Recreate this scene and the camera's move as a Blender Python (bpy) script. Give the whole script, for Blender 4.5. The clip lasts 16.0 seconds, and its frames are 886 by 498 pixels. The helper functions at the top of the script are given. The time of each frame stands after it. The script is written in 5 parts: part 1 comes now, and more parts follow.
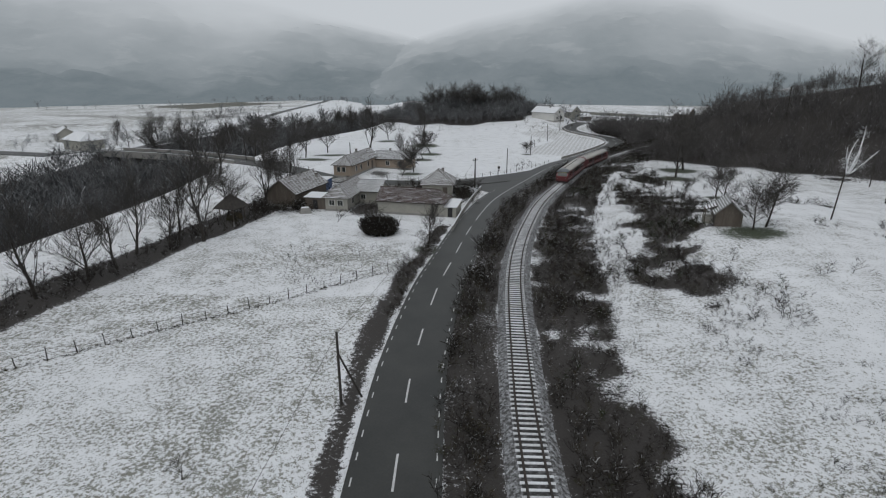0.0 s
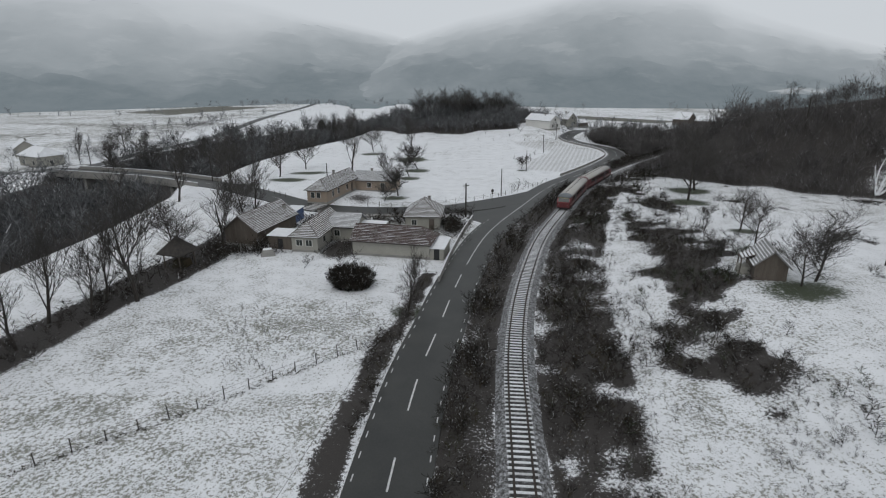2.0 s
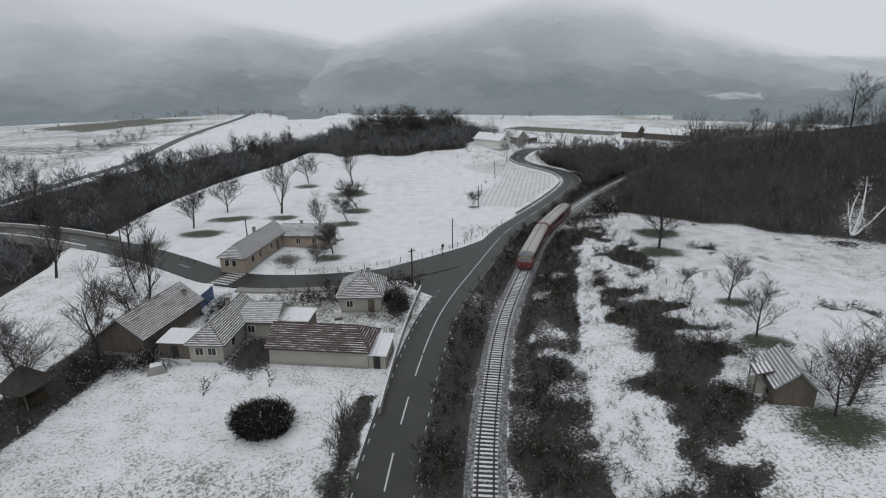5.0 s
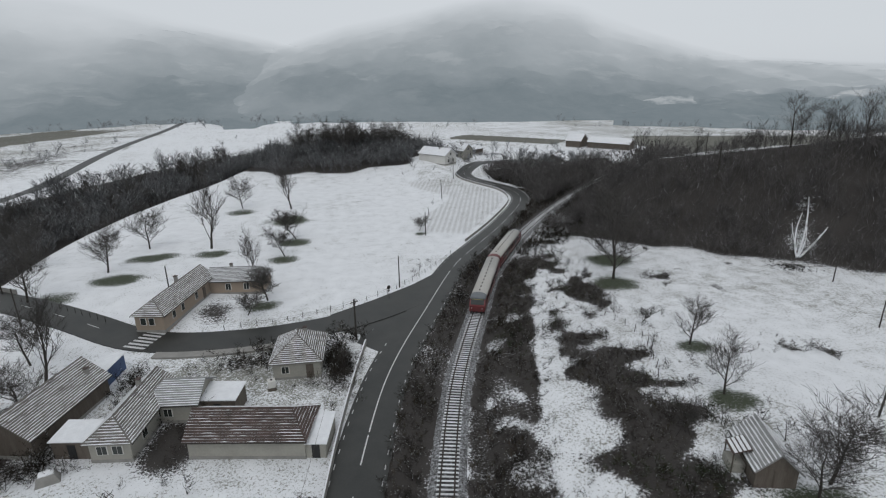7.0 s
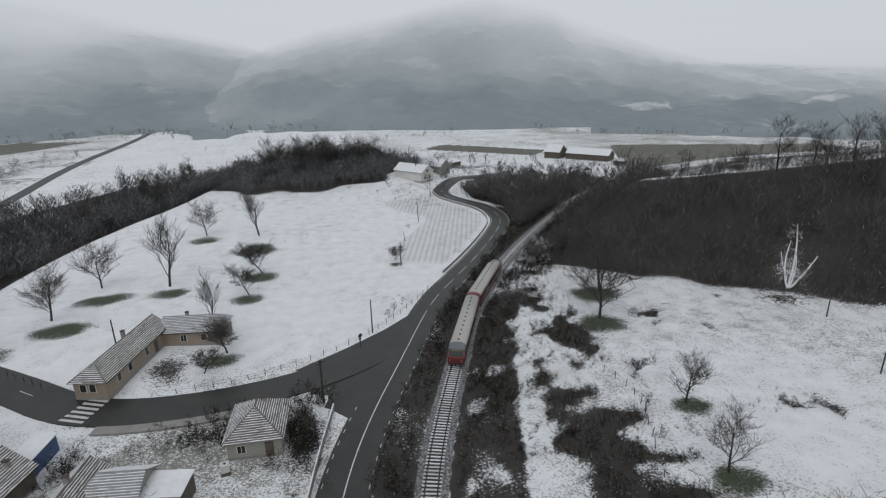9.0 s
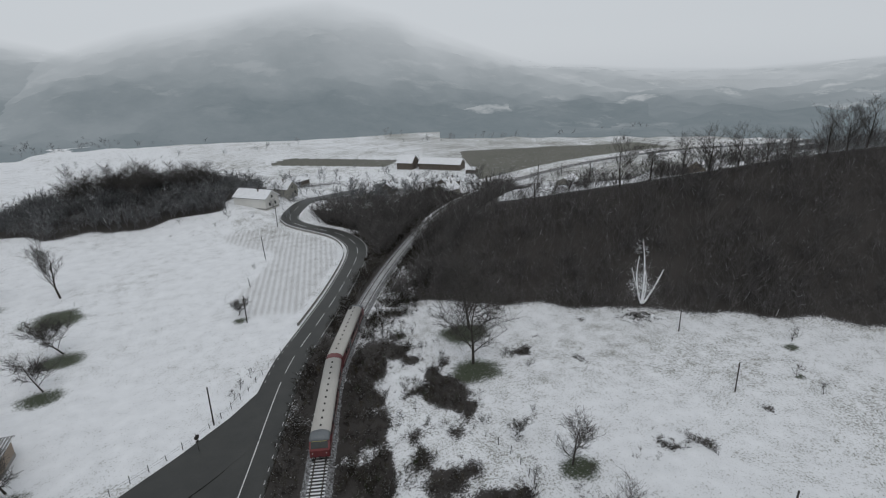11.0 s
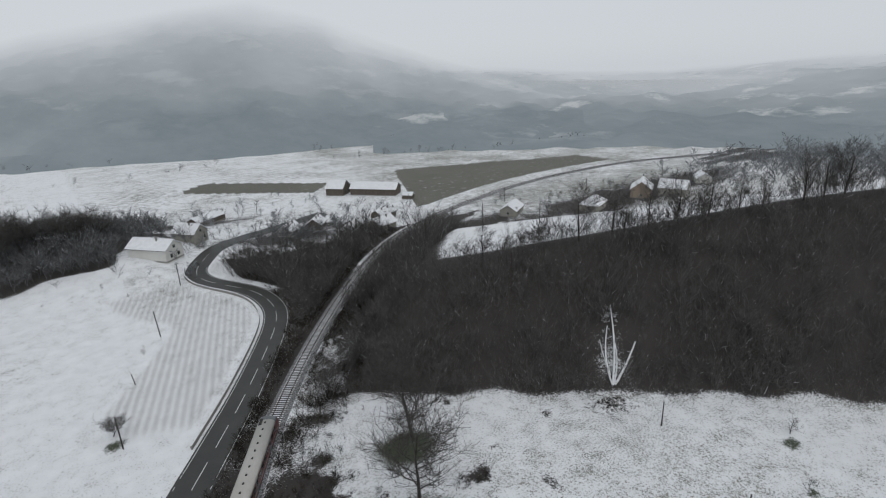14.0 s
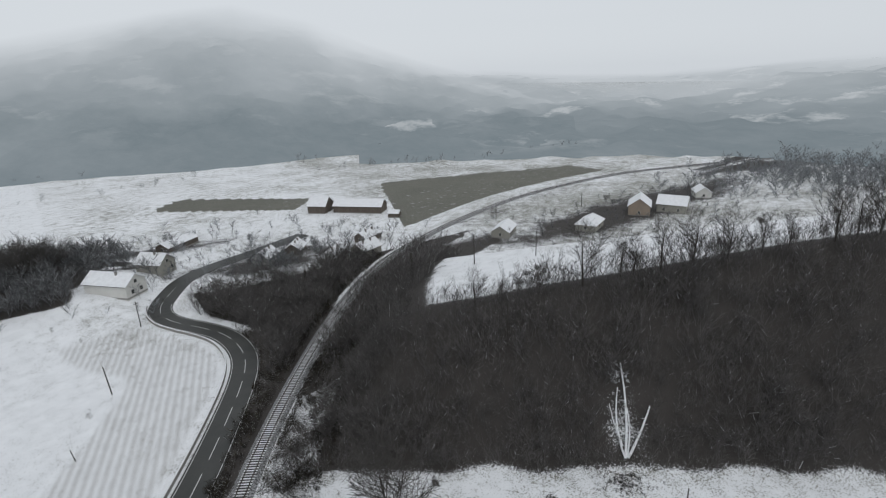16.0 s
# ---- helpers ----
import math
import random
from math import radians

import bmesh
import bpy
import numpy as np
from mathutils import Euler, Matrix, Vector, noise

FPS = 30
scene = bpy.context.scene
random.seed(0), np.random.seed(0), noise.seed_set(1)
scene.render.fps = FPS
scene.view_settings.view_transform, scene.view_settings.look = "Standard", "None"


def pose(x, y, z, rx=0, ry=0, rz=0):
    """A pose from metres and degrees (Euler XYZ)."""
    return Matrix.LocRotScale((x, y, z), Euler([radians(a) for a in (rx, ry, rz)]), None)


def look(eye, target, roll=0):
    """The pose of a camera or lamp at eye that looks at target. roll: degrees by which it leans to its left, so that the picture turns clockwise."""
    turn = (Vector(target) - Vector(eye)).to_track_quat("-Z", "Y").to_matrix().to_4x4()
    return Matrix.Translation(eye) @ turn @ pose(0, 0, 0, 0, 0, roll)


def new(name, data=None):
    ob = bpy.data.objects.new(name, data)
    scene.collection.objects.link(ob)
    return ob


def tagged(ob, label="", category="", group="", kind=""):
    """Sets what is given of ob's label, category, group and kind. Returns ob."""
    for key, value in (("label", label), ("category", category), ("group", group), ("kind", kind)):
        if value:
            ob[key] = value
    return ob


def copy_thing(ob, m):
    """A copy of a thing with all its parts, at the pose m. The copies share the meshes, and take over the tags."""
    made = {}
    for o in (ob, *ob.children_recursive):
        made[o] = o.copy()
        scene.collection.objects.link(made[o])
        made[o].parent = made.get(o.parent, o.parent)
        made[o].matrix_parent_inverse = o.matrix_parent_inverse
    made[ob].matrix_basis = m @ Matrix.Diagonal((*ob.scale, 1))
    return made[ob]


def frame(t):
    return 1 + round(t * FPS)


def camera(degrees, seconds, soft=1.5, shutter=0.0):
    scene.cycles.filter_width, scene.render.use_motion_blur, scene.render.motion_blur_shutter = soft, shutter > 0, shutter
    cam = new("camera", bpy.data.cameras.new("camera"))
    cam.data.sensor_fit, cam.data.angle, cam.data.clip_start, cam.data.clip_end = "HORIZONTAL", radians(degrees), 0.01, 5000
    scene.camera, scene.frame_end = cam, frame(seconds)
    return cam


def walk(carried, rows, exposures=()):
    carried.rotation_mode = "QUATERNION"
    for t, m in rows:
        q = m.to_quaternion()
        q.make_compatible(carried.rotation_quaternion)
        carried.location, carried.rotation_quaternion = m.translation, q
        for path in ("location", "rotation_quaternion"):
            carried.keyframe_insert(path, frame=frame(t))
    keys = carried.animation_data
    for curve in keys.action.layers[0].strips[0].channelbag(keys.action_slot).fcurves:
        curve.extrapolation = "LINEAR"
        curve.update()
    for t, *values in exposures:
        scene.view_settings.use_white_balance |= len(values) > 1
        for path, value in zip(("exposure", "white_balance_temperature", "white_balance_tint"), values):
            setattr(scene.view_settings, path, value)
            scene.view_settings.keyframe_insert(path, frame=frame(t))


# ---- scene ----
cam = camera(79.7, 16.0, 1.15)
METRES, EYE, TILT, LEAN, TURN = 117.0, 25.4, -18.0, 0.0, 0.0
ROWS = [
    (0.0, 0.0, 0.0, 0.0, 0.0, 0.0, 0.0),
    (0.5, 0.0024, 0.0289, 0.0136, -0.2, -0.02, 0.16),
    (1.0, 0.005, 0.0601, 0.03, -0.38, -0.04, 0.26),
    (1.5, 0.0079, 0.0922, 0.0483, -0.57, -0.06, 0.38),
    (2.0, 0.0104, 0.1235, 0.0682, -0.77, -0.09, 0.48),
    (2.5, 0.0131, 0.1536, 0.0889, -0.96, -0.12, 0.58),
    (3.0, 0.0155, 0.1818, 0.1093, -1.15, -0.14, 0.66),
    (3.5, 0.0185, 0.2082, 0.1287, -1.29, -0.15, 0.75),
    (6.0, 0.0348, 0.3037, 0.2178, -9.97, -0.5, 4.02),
    (6.5, 0.0393, 0.3192, 0.2335, -11.02, -0.55, 4.37),
    (7.0, 0.0441, 0.3336, 0.2484, -11.63, -0.57, 4.64),
    (7.5, 0.0495, 0.3473, 0.2633, -12.06, -0.56, 4.85),
    (8.0, 0.0555, 0.3616, 0.2787, -12.37, -0.54, 4.98),
    (8.5, 0.0619, 0.3762, 0.2945, -12.61, -0.51, 5.13),
    (9.0, 0.0696, 0.3929, 0.3108, -13.82, -0.59, 5.58),
    (9.5, 0.0781, 0.4115, 0.3285, -17.46, -0.97, 6.82),
    (10.0, 0.0884, 0.4326, 0.3472, -22.54, -1.67, 8.45),
    (12.5, 0.178, 0.5532, 0.4472, -32.59, -3.44, 11.72),
    (13.0, 0.1998, 0.5783, 0.4666, -33.76, -3.67, 12.07),
    (13.5, 0.2225, 0.6029, 0.4851, -34.99, -3.92, 12.47),
    (14.0, 0.2447, 0.6261, 0.5028, -35.7, -4.06, 12.67),
    (14.5, 0.2667, 0.6485, 0.5198, -36.14, -4.12, 12.8),
    (15.0, 0.2885, 0.6697, 0.5363, -36.43, -4.15, 12.91),
    (15.5, 0.31, 0.6911, 0.5524, -36.66, -4.18, 13.02),
    (16.0, 0.3308, 0.711, 0.5683, -36.84, -4.19, 13.11),
]
walk(cam, [(t, pose(0, 0, EYE, TILT, LEAN, TURN) @ pose(METRES * x, METRES * y, METRES * z, 90 + pitch, roll, yaw)) for t, x, y, z, yaw, pitch, roll in ROWS], [(0.0, 0.02), (3.5, 0.15), (7.0, 0.17), (9.5, 0.08), (12.5, 0.04), (14.0, 0.14), (16.0, 0.25)])

# ---- light ----
world = bpy.data.worlds.new("overcast_sky")
scene.world = world
world.use_nodes = True
wn, wl = world.node_tree.nodes, world.node_tree.links
sky = wn.new("ShaderNodeTexSky")
sky.sky_type, sky.sun_disc = "NISHITA", False
sky.sun_elevation, sky.sun_rotation = radians(38), radians(200)
sat = wn.new("ShaderNodeHueSaturation")
sat.inputs["Saturation"].default_value, sat.inputs["Value"].default_value = 0.12, 0.09
wl.new(sky.outputs[0], sat.inputs["Color"])
cloud = wn.new("ShaderNodeMix")
cloud.data_type = "RGBA"
cloud.inputs[0].default_value = 0.88
cloud.inputs[7].default_value = (0.540, 0.576, 0.614, 1)
wl.new(sat.outputs[0], cloud.inputs[6])
wl.new(cloud.outputs[2], wn["Background"].inputs[0])
wn["Background"].inputs[1].default_value = 1.0
sun = new("sun", bpy.data.lights.new("sun", "SUN"))
sun.data.energy, sun.data.angle, sun.data.color = 0.5, radians(40), (1, 0.98, 0.95)
sun.matrix_world = look((0, 0, 100), (20, 55, 0))


# ---- materials ----
def material(name, rough=0.8, metal=0.0):
    m = bpy.data.materials.new(name)
    m.use_nodes = True
    b = m.node_tree.nodes["Principled BSDF"]
    b.inputs["Roughness"].default_value, b.inputs["Metallic"].default_value = rough, metal
    return m, m.node_tree.nodes, m.node_tree.links, b


def noise_node(n, l, scale, detail=4, rough=0.55, coords="Object", stretch=None):
    tc = n.new("ShaderNodeTexCoord")
    t = n.new("ShaderNodeTexNoise")
    t.inputs["Scale"].default_value, t.inputs["Detail"].default_value, t.inputs["Roughness"].default_value = scale, detail, rough
    if stretch:
        mp = n.new("ShaderNodeMapping")
        mp.inputs["Scale"].default_value = stretch
        l.new(tc.outputs[coords], mp.inputs[0])
        l.new(mp.outputs[0], t.inputs["Vector"])
    else:
        l.new(tc.outputs[coords], t.inputs["Vector"])
    return t.outputs[0]


def ramp(n, l, src, lo, hi, a=0.0, b=1.0):
    r = n.new("ShaderNodeMapRange")
    r.inputs[1].default_value, r.inputs[2].default_value, r.inputs[3].default_value, r.inputs[4].default_value = lo, hi, a, b
    l.new(src, r.inputs[0])
    return r.outputs[0]


def mix(n, l, fac, a, b):
    m = n.new("ShaderNodeMix")
    m.data_type = "RGBA"
    for k, v in ((6, a), (7, b)):
        if isinstance(v, tuple):
            m.inputs[k].default_value = (*v, 1)
        else:
            l.new(v, m.inputs[k])
    if isinstance(fac, float):
        m.inputs[0].default_value = fac
    else:
        l.new(fac, m.inputs[0])
    return m.outputs[2]


def math_node(n, l, op, a, b):
    m = n.new("ShaderNodeMath")
    m.operation, m.use_clamp = op, False
    for k, v in ((0, a), (1, b)):
        if isinstance(v, (int, float)):
            m.inputs[k].default_value = v
        else:
            l.new(v, m.inputs[k])
    return m.outputs[0]


def bump(n, l, b, src, strength=0.4, dist=0.1):
    k = n.new("ShaderNodeBump")
    k.inputs["Strength"].default_value, k.inputs["Distance"].default_value = strength, dist
    l.new(src, k.inputs["Height"])
    l.new(k.outputs[0], b.inputs["Normal"])


def mottled(name, a, b, scale=1.5, lo=0.35, hi=0.65, rough=0.8, metal=0.0, relief=0.3, dist=0.03, stretch=None, fine=9.0, vary=0.0):
    """Two colours mixed by a coarse and a fine noise, with relief; vary shifts it from object to object."""
    m, n, l, p = material(name, rough, metal)
    c = noise_node(n, l, scale, 5, 0.6, "Object", stretch)
    f = noise_node(n, l, scale * fine, 3, 0.6, "Object", stretch)
    s = math_node(n, l, "ADD", math_node(n, l, "MULTIPLY", c, 0.65), math_node(n, l, "MULTIPLY", f, 0.35))
    if vary:
        oi = n.new("ShaderNodeObjectInfo")
        s = math_node(n, l, "ADD", s, math_node(n, l, "MULTIPLY", math_node(n, l, "SUBTRACT", oi.outputs["Random"], 0.5), vary))
    l.new(mix(n, l, ramp(n, l, s, lo, hi), a, b), p.inputs["Base Color"])
    bump(n, l, p, f, relief, dist)
    return m


def attribute(n, name):
    a = n.new("ShaderNodeAttribute")
    a.attribute_name = name
    return a.outputs["Fac"]


def ground_material():
    """Thin snow over winter grass, with undergrowth, bare grass, ploughed soil and trodden snow by the ground's cover."""
    m, n, l, p = material("snowy_ground", 0.85)
    big, mid, fine, tiny = (noise_node(n, l, s, 5, 0.6) for s in (0.035, 0.3, 3.2, 10.0))
    snow = mix(n, l, ramp(n, l, mid, 0.3, 0.7), (0.80, 0.81, 0.83), (0.70, 0.71, 0.73))
    tufts = math_node(n, l, "ADD", math_node(n, l, "MULTIPLY", fine, 0.55), math_node(n, l, "MULTIPLY", tiny, 0.45))
    tufts = math_node(n, l, "ADD", tufts, math_node(n, l, "MULTIPLY", math_node(n, l, "SUBTRACT", mid, 0.5), 0.22))
    tufts = math_node(n, l, "ADD", tufts, math_node(n, l, "MULTIPLY", math_node(n, l, "SUBTRACT", big, 0.5), 0.25))
    grass = mix(n, l, ramp(n, l, fine, 0.35, 0.65), (0.075, 0.074, 0.046), (0.15, 0.145, 0.105))
    thin = attribute(n, "thin")
    cut = math_node(n, l, "SUBTRACT", 0.575, math_node(n, l, "MULTIPLY", thin, 0.20))
    k = n.new("ShaderNodeMapRange")
    l.new(tufts, k.inputs[0])
    l.new(cut, k.inputs[1])
    l.new(math_node(n, l, "ADD", cut, 0.06), k.inputs[2])
    col = mix(n, l, math_node(n, l, "MULTIPLY", k.outputs[0], 0.85), snow, grass)
    tc = n.new("ShaderNodeTexCoord")
    sep = n.new("ShaderNodeSeparateXYZ")
    l.new(tc.outputs["Object"], sep.inputs[0])
    across = math_node(n, l, "SUBTRACT", math_node(n, l, "MULTIPLY", sep.outputs[0], 0.95), math_node(n, l, "MULTIPLY", sep.outputs[1], 0.31))
    wave = math_node(n, l, "SINE", math_node(n, l, "MULTIPLY", math_node(n, l, "ADD", across, math_node(n, l, "MULTIPLY", mid, 0.5)), 4.2), 0.0)
    furrow = ramp(n, l, math_node(n, l, "ADD", wave, math_node(n, l, "MULTIPLY", math_node(n, l, "SUBTRACT", tiny, 0.5), 11.0)), -1.2, 1.6, 0.06, 0.5)
    col = mix(n, l, math_node(n, l, "MULTIPLY", attribute(n, "soil"), furrow), col, (0.24, 0.225, 0.21))
    stubble = mix(n, l, ramp(n, l, tufts, 0.35, 0.65), (0.085, 0.085, 0.068), (0.16, 0.155, 0.13))
    fm = math_node(n, l, "ADD", attribute(n, "field"), math_node(n, l, "MULTIPLY", math_node(n, l, "SUBTRACT", mid, 0.5), 1.2))
    col = mix(n, l, ramp(n, l, fm, 0.35, 0.7), col, stubble)
    green = mix(n, l, ramp(n, l, tufts, 0.35, 0.62), (0.024, 0.033, 0.016), (0.055, 0.066, 0.038))
    gm = math_node(n, l, "ADD", attribute(n, "grass"), math_node(n, l, "MULTIPLY", math_node(n, l, "SUBTRACT", tufts, 0.5), 2.4))
    col = mix(n, l, ramp(n, l, gm, 0.4, 0.85), col, green)
    litter = mix(n, l, ramp(n, l, tiny, 0.3, 0.7), (0.022, 0.0192, 0.0172), (0.054, 0.047, 0.043))
    bm_ = math_node(n, l, "ADD", attribute(n, "brush"), math_node(n, l, "MULTIPLY", math_node(n, l, "SUBTRACT", tufts, 0.5), 2.2))
    col = mix(n, l, ramp(n, l, bm_, 0.42, 0.6), col, litter)
    l.new(col, p.inputs["Base Color"])
    bump(n, l, p, tufts, 0.5, 0.25)
    return m


GROUND = ground_material()
ASPHALT = mottled("wet_asphalt", (0.017, 0.018, 0.017), (0.041, 0.041, 0.037), 0.22, 0.32, 0.68, 0.5, relief=0.15, dist=0.01, fine=30)
PAINT = mottled("worn_road_paint", (0.62, 0.62, 0.62), (0.34, 0.34, 0.34), 3.0, 0.4, 0.75, 0.6, relief=0.05)
BALLAST = mottled("snowed_ballast", (0.06, 0.058, 0.056), (0.50, 0.51, 0.53), 3.2, 0.44, 0.66, 0.9, relief=0.9, dist=0.08, fine=2.5)
RAIL = mottled("rusty_rail", (0.028, 0.022, 0.019), (0.055, 0.043, 0.036), 3, rough=0.75)
BED = mottled("dark_wet_ballast", (0.035, 0.034, 0.033), (0.30, 0.30, 0.31), 3.0, 0.5, 0.72, 0.9, relief=0.9, dist=0.08, fine=2.5)
SLEEPER = mottled("snowed_concrete", (0.74, 0.75, 0.77), (0.42, 0.42, 0.42), 1.6, 0.45, 0.7, 0.85, vary=0.25)
BARK = mottled("dark_bark", (0.026, 0.022, 0.019), (0.055, 0.047, 0.04), 4, rough=0.95, relief=0.5)
TWIG = mottled("bare_twigs", (0.040, 0.037, 0.034), (0.076, 0.070, 0.065), 0.4, rough=0.95)
# Twigs made paler and bluer: distance haze is put into this colour.
FARWOOD = mottled("hazed_far_wood", (0.17, 0.18, 0.19), (0.27, 0.28, 0.29), 0.06, rough=0.95)
SNOWY_WOOD = mottled("snow_covered_branches", (0.75, 0.76, 0.78), (0.3, 0.29, 0.28), 1.2, 0.5, 0.7)
POLE = mottled("creosoted_pole", (0.03, 0.027, 0.025), (0.06, 0.052, 0.045), 2, rough=0.9)
SNOW = mottled("roof_snow", (0.80, 0.81, 0.83), (0.66, 0.67, 0.69), 0.9, rough=0.9, relief=0.3, dist=0.05)
TILE = mottled("weathered_brown_tile", (0.11, 0.098, 0.09), (0.19, 0.175, 0.165), 1.1, 0.35, 0.65, 0.85, relief=0.5, vary=0.2)
TILE_DARK = mottled("dark_red_tile", (0.05, 0.038, 0.035), (0.10, 0.07, 0.062), 1.1, 0.35, 0.65, 0.85, relief=0.5)
TILE_GREY = mottled("grey_tile", (0.20, 0.20, 0.20), (0.32, 0.32, 0.32), 1.0, 0.35, 0.65, 0.85, relief=0.4)
PLASTER = mottled("grey_plaster", (0.36, 0.35, 0.31), (0.27, 0.26, 0.23), 0.5, 0.35, 0.7, 0.9, relief=0.15)
PLASTER_WARM = mottled("ochre_plaster", (0.34, 0.27, 0.21), (0.26, 0.215, 0.175), 0.5, 0.35, 0.7, 0.9, relief=0.15)
PLASTER_WHITE = mottled("white_plaster", (0.66, 0.65, 0.62), (0.54, 0.53, 0.5), 0.4, 0.35, 0.7, 0.9, relief=0.1)
PLANK = mottled("weathered_planks", (0.085, 0.068, 0.055), (0.14, 0.12, 0.10), 1.4, rough=0.9, stretch=(1, 1, 0.15))
CONCRETE = mottled("old_concrete", (0.30, 0.29, 0.27), (0.20, 0.195, 0.185), 0.8, 0.35, 0.7, 0.9)
PLASTIC_BLUE = mottled("blue_tarpaulin", (0.03, 0.06, 0.15), (0.05, 0.09, 0.19), 0.8, rough=0.5)
TRAIN_RED = mottled("faded_red_coach_paint", (0.15, 0.028, 0.030), (0.10, 0.024, 0.025), 0.7, 0.35, 0.7, 0.45, relief=0.05)
TRAIN_ROOF = mottled("dirty_pale_roof_paint", (0.46, 0.445, 0.42), (0.36, 0.345, 0.32), 0.5, 0.3, 0.7, 0.6, relief=0.1, stretch=(1, 0.25, 1))
TRAIN_GREY = mottled("grey_cab_roof", (0.15, 0.165, 0.175), (0.11, 0.12, 0.13), 0.8, rough=0.5)
UNDERFRAME = mottled("sooty_underframe", (0.02, 0.02, 0.02), (0.045, 0.042, 0.04), 2, rough=0.8)
YELLOW = mottled("yellow_display", (0.55, 0.5, 0.2), (0.45, 0.4, 0.15), 2, rough=0.5)
DARK = mottled("dark_opening", (0.012, 0.012, 0.013), (0.025, 0.025, 0.026), 1.0, rough=0.7)


def glass_material():
    m, n, l, p = material("dark_window_glass", 0.08)
    l.new(mix(n, l, noise_node(n, l, 0.8), (0.02, 0.024, 0.024), (0.05, 0.055, 0.05)), p.inputs["Base Color"])
    return m


GLASS = glass_material()


def twig_material(name, a, b, frost=0.0, floor=0.5):
    """Twigs that differ one from the next, some of them carrying snow."""
    m, n, l, p = material(name, 0.95)
    geo = n.new("ShaderNodeNewGeometry")
    rnd = geo.outputs["Random Per Island"]
    col = mix(n, l, ramp(n, l, noise_node(n, l, 0.15, 3), 0.35, 0.65), a, b)
    dark = mix(n, l, ramp(n, l, rnd, 0.2, 0.8), tuple(c * floor for c in a), col)
    if frost:
        dark = mix(n, l, ramp(n, l, rnd, 1.0 - frost, 1.0 - frost + 0.01), dark, (0.5, 0.5, 0.51))
    l.new(dark, p.inputs["Base Color"])
    p.inputs["Specular IOR Level"].default_value = 0.15
    return m


BRUSH = twig_material("dead_brush", (0.028, 0.025, 0.021), (0.058, 0.050, 0.041), 0.04)
SEDGE = twig_material("brown_bramble", (0.082, 0.062, 0.041), (0.040, 0.050, 0.022), 0.06)
IVY = twig_material("dark_green_bramble", (0.028, 0.042, 0.016), (0.052, 0.066, 0.028), 0.05)
SLOPE_WOOD = twig_material("dark_slope_wood", (0.112, 0.106, 0.104), (0.155, 0.146, 0.141), 0.018, 0.7)
# Grey raised well above the near brush to paint in mid-distance haze.
STREAM_WOOD = twig_material("hazed_grey_wood", (0.15, 0.153, 0.158), (0.22, 0.223, 0.228), 0.02)


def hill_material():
    """Distant wooded slopes, a plain glowing backdrop; painted haze pales and fades their tops."""
    m, n, l, p = material("painted_haze_slope", 1.0)
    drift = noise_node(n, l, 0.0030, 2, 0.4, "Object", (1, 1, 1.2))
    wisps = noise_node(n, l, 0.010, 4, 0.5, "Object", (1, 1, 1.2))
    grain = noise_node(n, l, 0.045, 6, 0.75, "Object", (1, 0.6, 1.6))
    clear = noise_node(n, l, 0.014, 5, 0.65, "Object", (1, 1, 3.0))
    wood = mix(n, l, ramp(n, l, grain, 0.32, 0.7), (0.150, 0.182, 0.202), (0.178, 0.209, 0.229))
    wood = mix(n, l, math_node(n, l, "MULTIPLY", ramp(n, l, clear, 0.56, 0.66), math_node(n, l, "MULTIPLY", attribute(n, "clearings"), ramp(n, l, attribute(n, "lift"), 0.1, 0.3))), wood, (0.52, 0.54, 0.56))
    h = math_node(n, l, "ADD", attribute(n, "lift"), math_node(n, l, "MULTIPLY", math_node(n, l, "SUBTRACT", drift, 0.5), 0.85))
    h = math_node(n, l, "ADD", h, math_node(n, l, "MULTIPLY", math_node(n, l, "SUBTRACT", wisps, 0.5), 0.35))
    # Haze painted into the glow: the wood pales to cloud grey with lift.
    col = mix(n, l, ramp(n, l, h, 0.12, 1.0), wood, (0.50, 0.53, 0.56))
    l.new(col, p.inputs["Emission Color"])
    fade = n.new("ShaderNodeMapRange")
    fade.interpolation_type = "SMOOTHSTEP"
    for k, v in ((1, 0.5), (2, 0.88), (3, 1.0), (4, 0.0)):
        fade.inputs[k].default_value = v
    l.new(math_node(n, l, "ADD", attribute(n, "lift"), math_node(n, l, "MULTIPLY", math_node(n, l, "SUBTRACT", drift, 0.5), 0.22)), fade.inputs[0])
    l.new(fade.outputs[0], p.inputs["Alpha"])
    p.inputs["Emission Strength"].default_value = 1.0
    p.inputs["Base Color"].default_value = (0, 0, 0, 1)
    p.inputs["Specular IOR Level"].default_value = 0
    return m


HILL = hill_material()


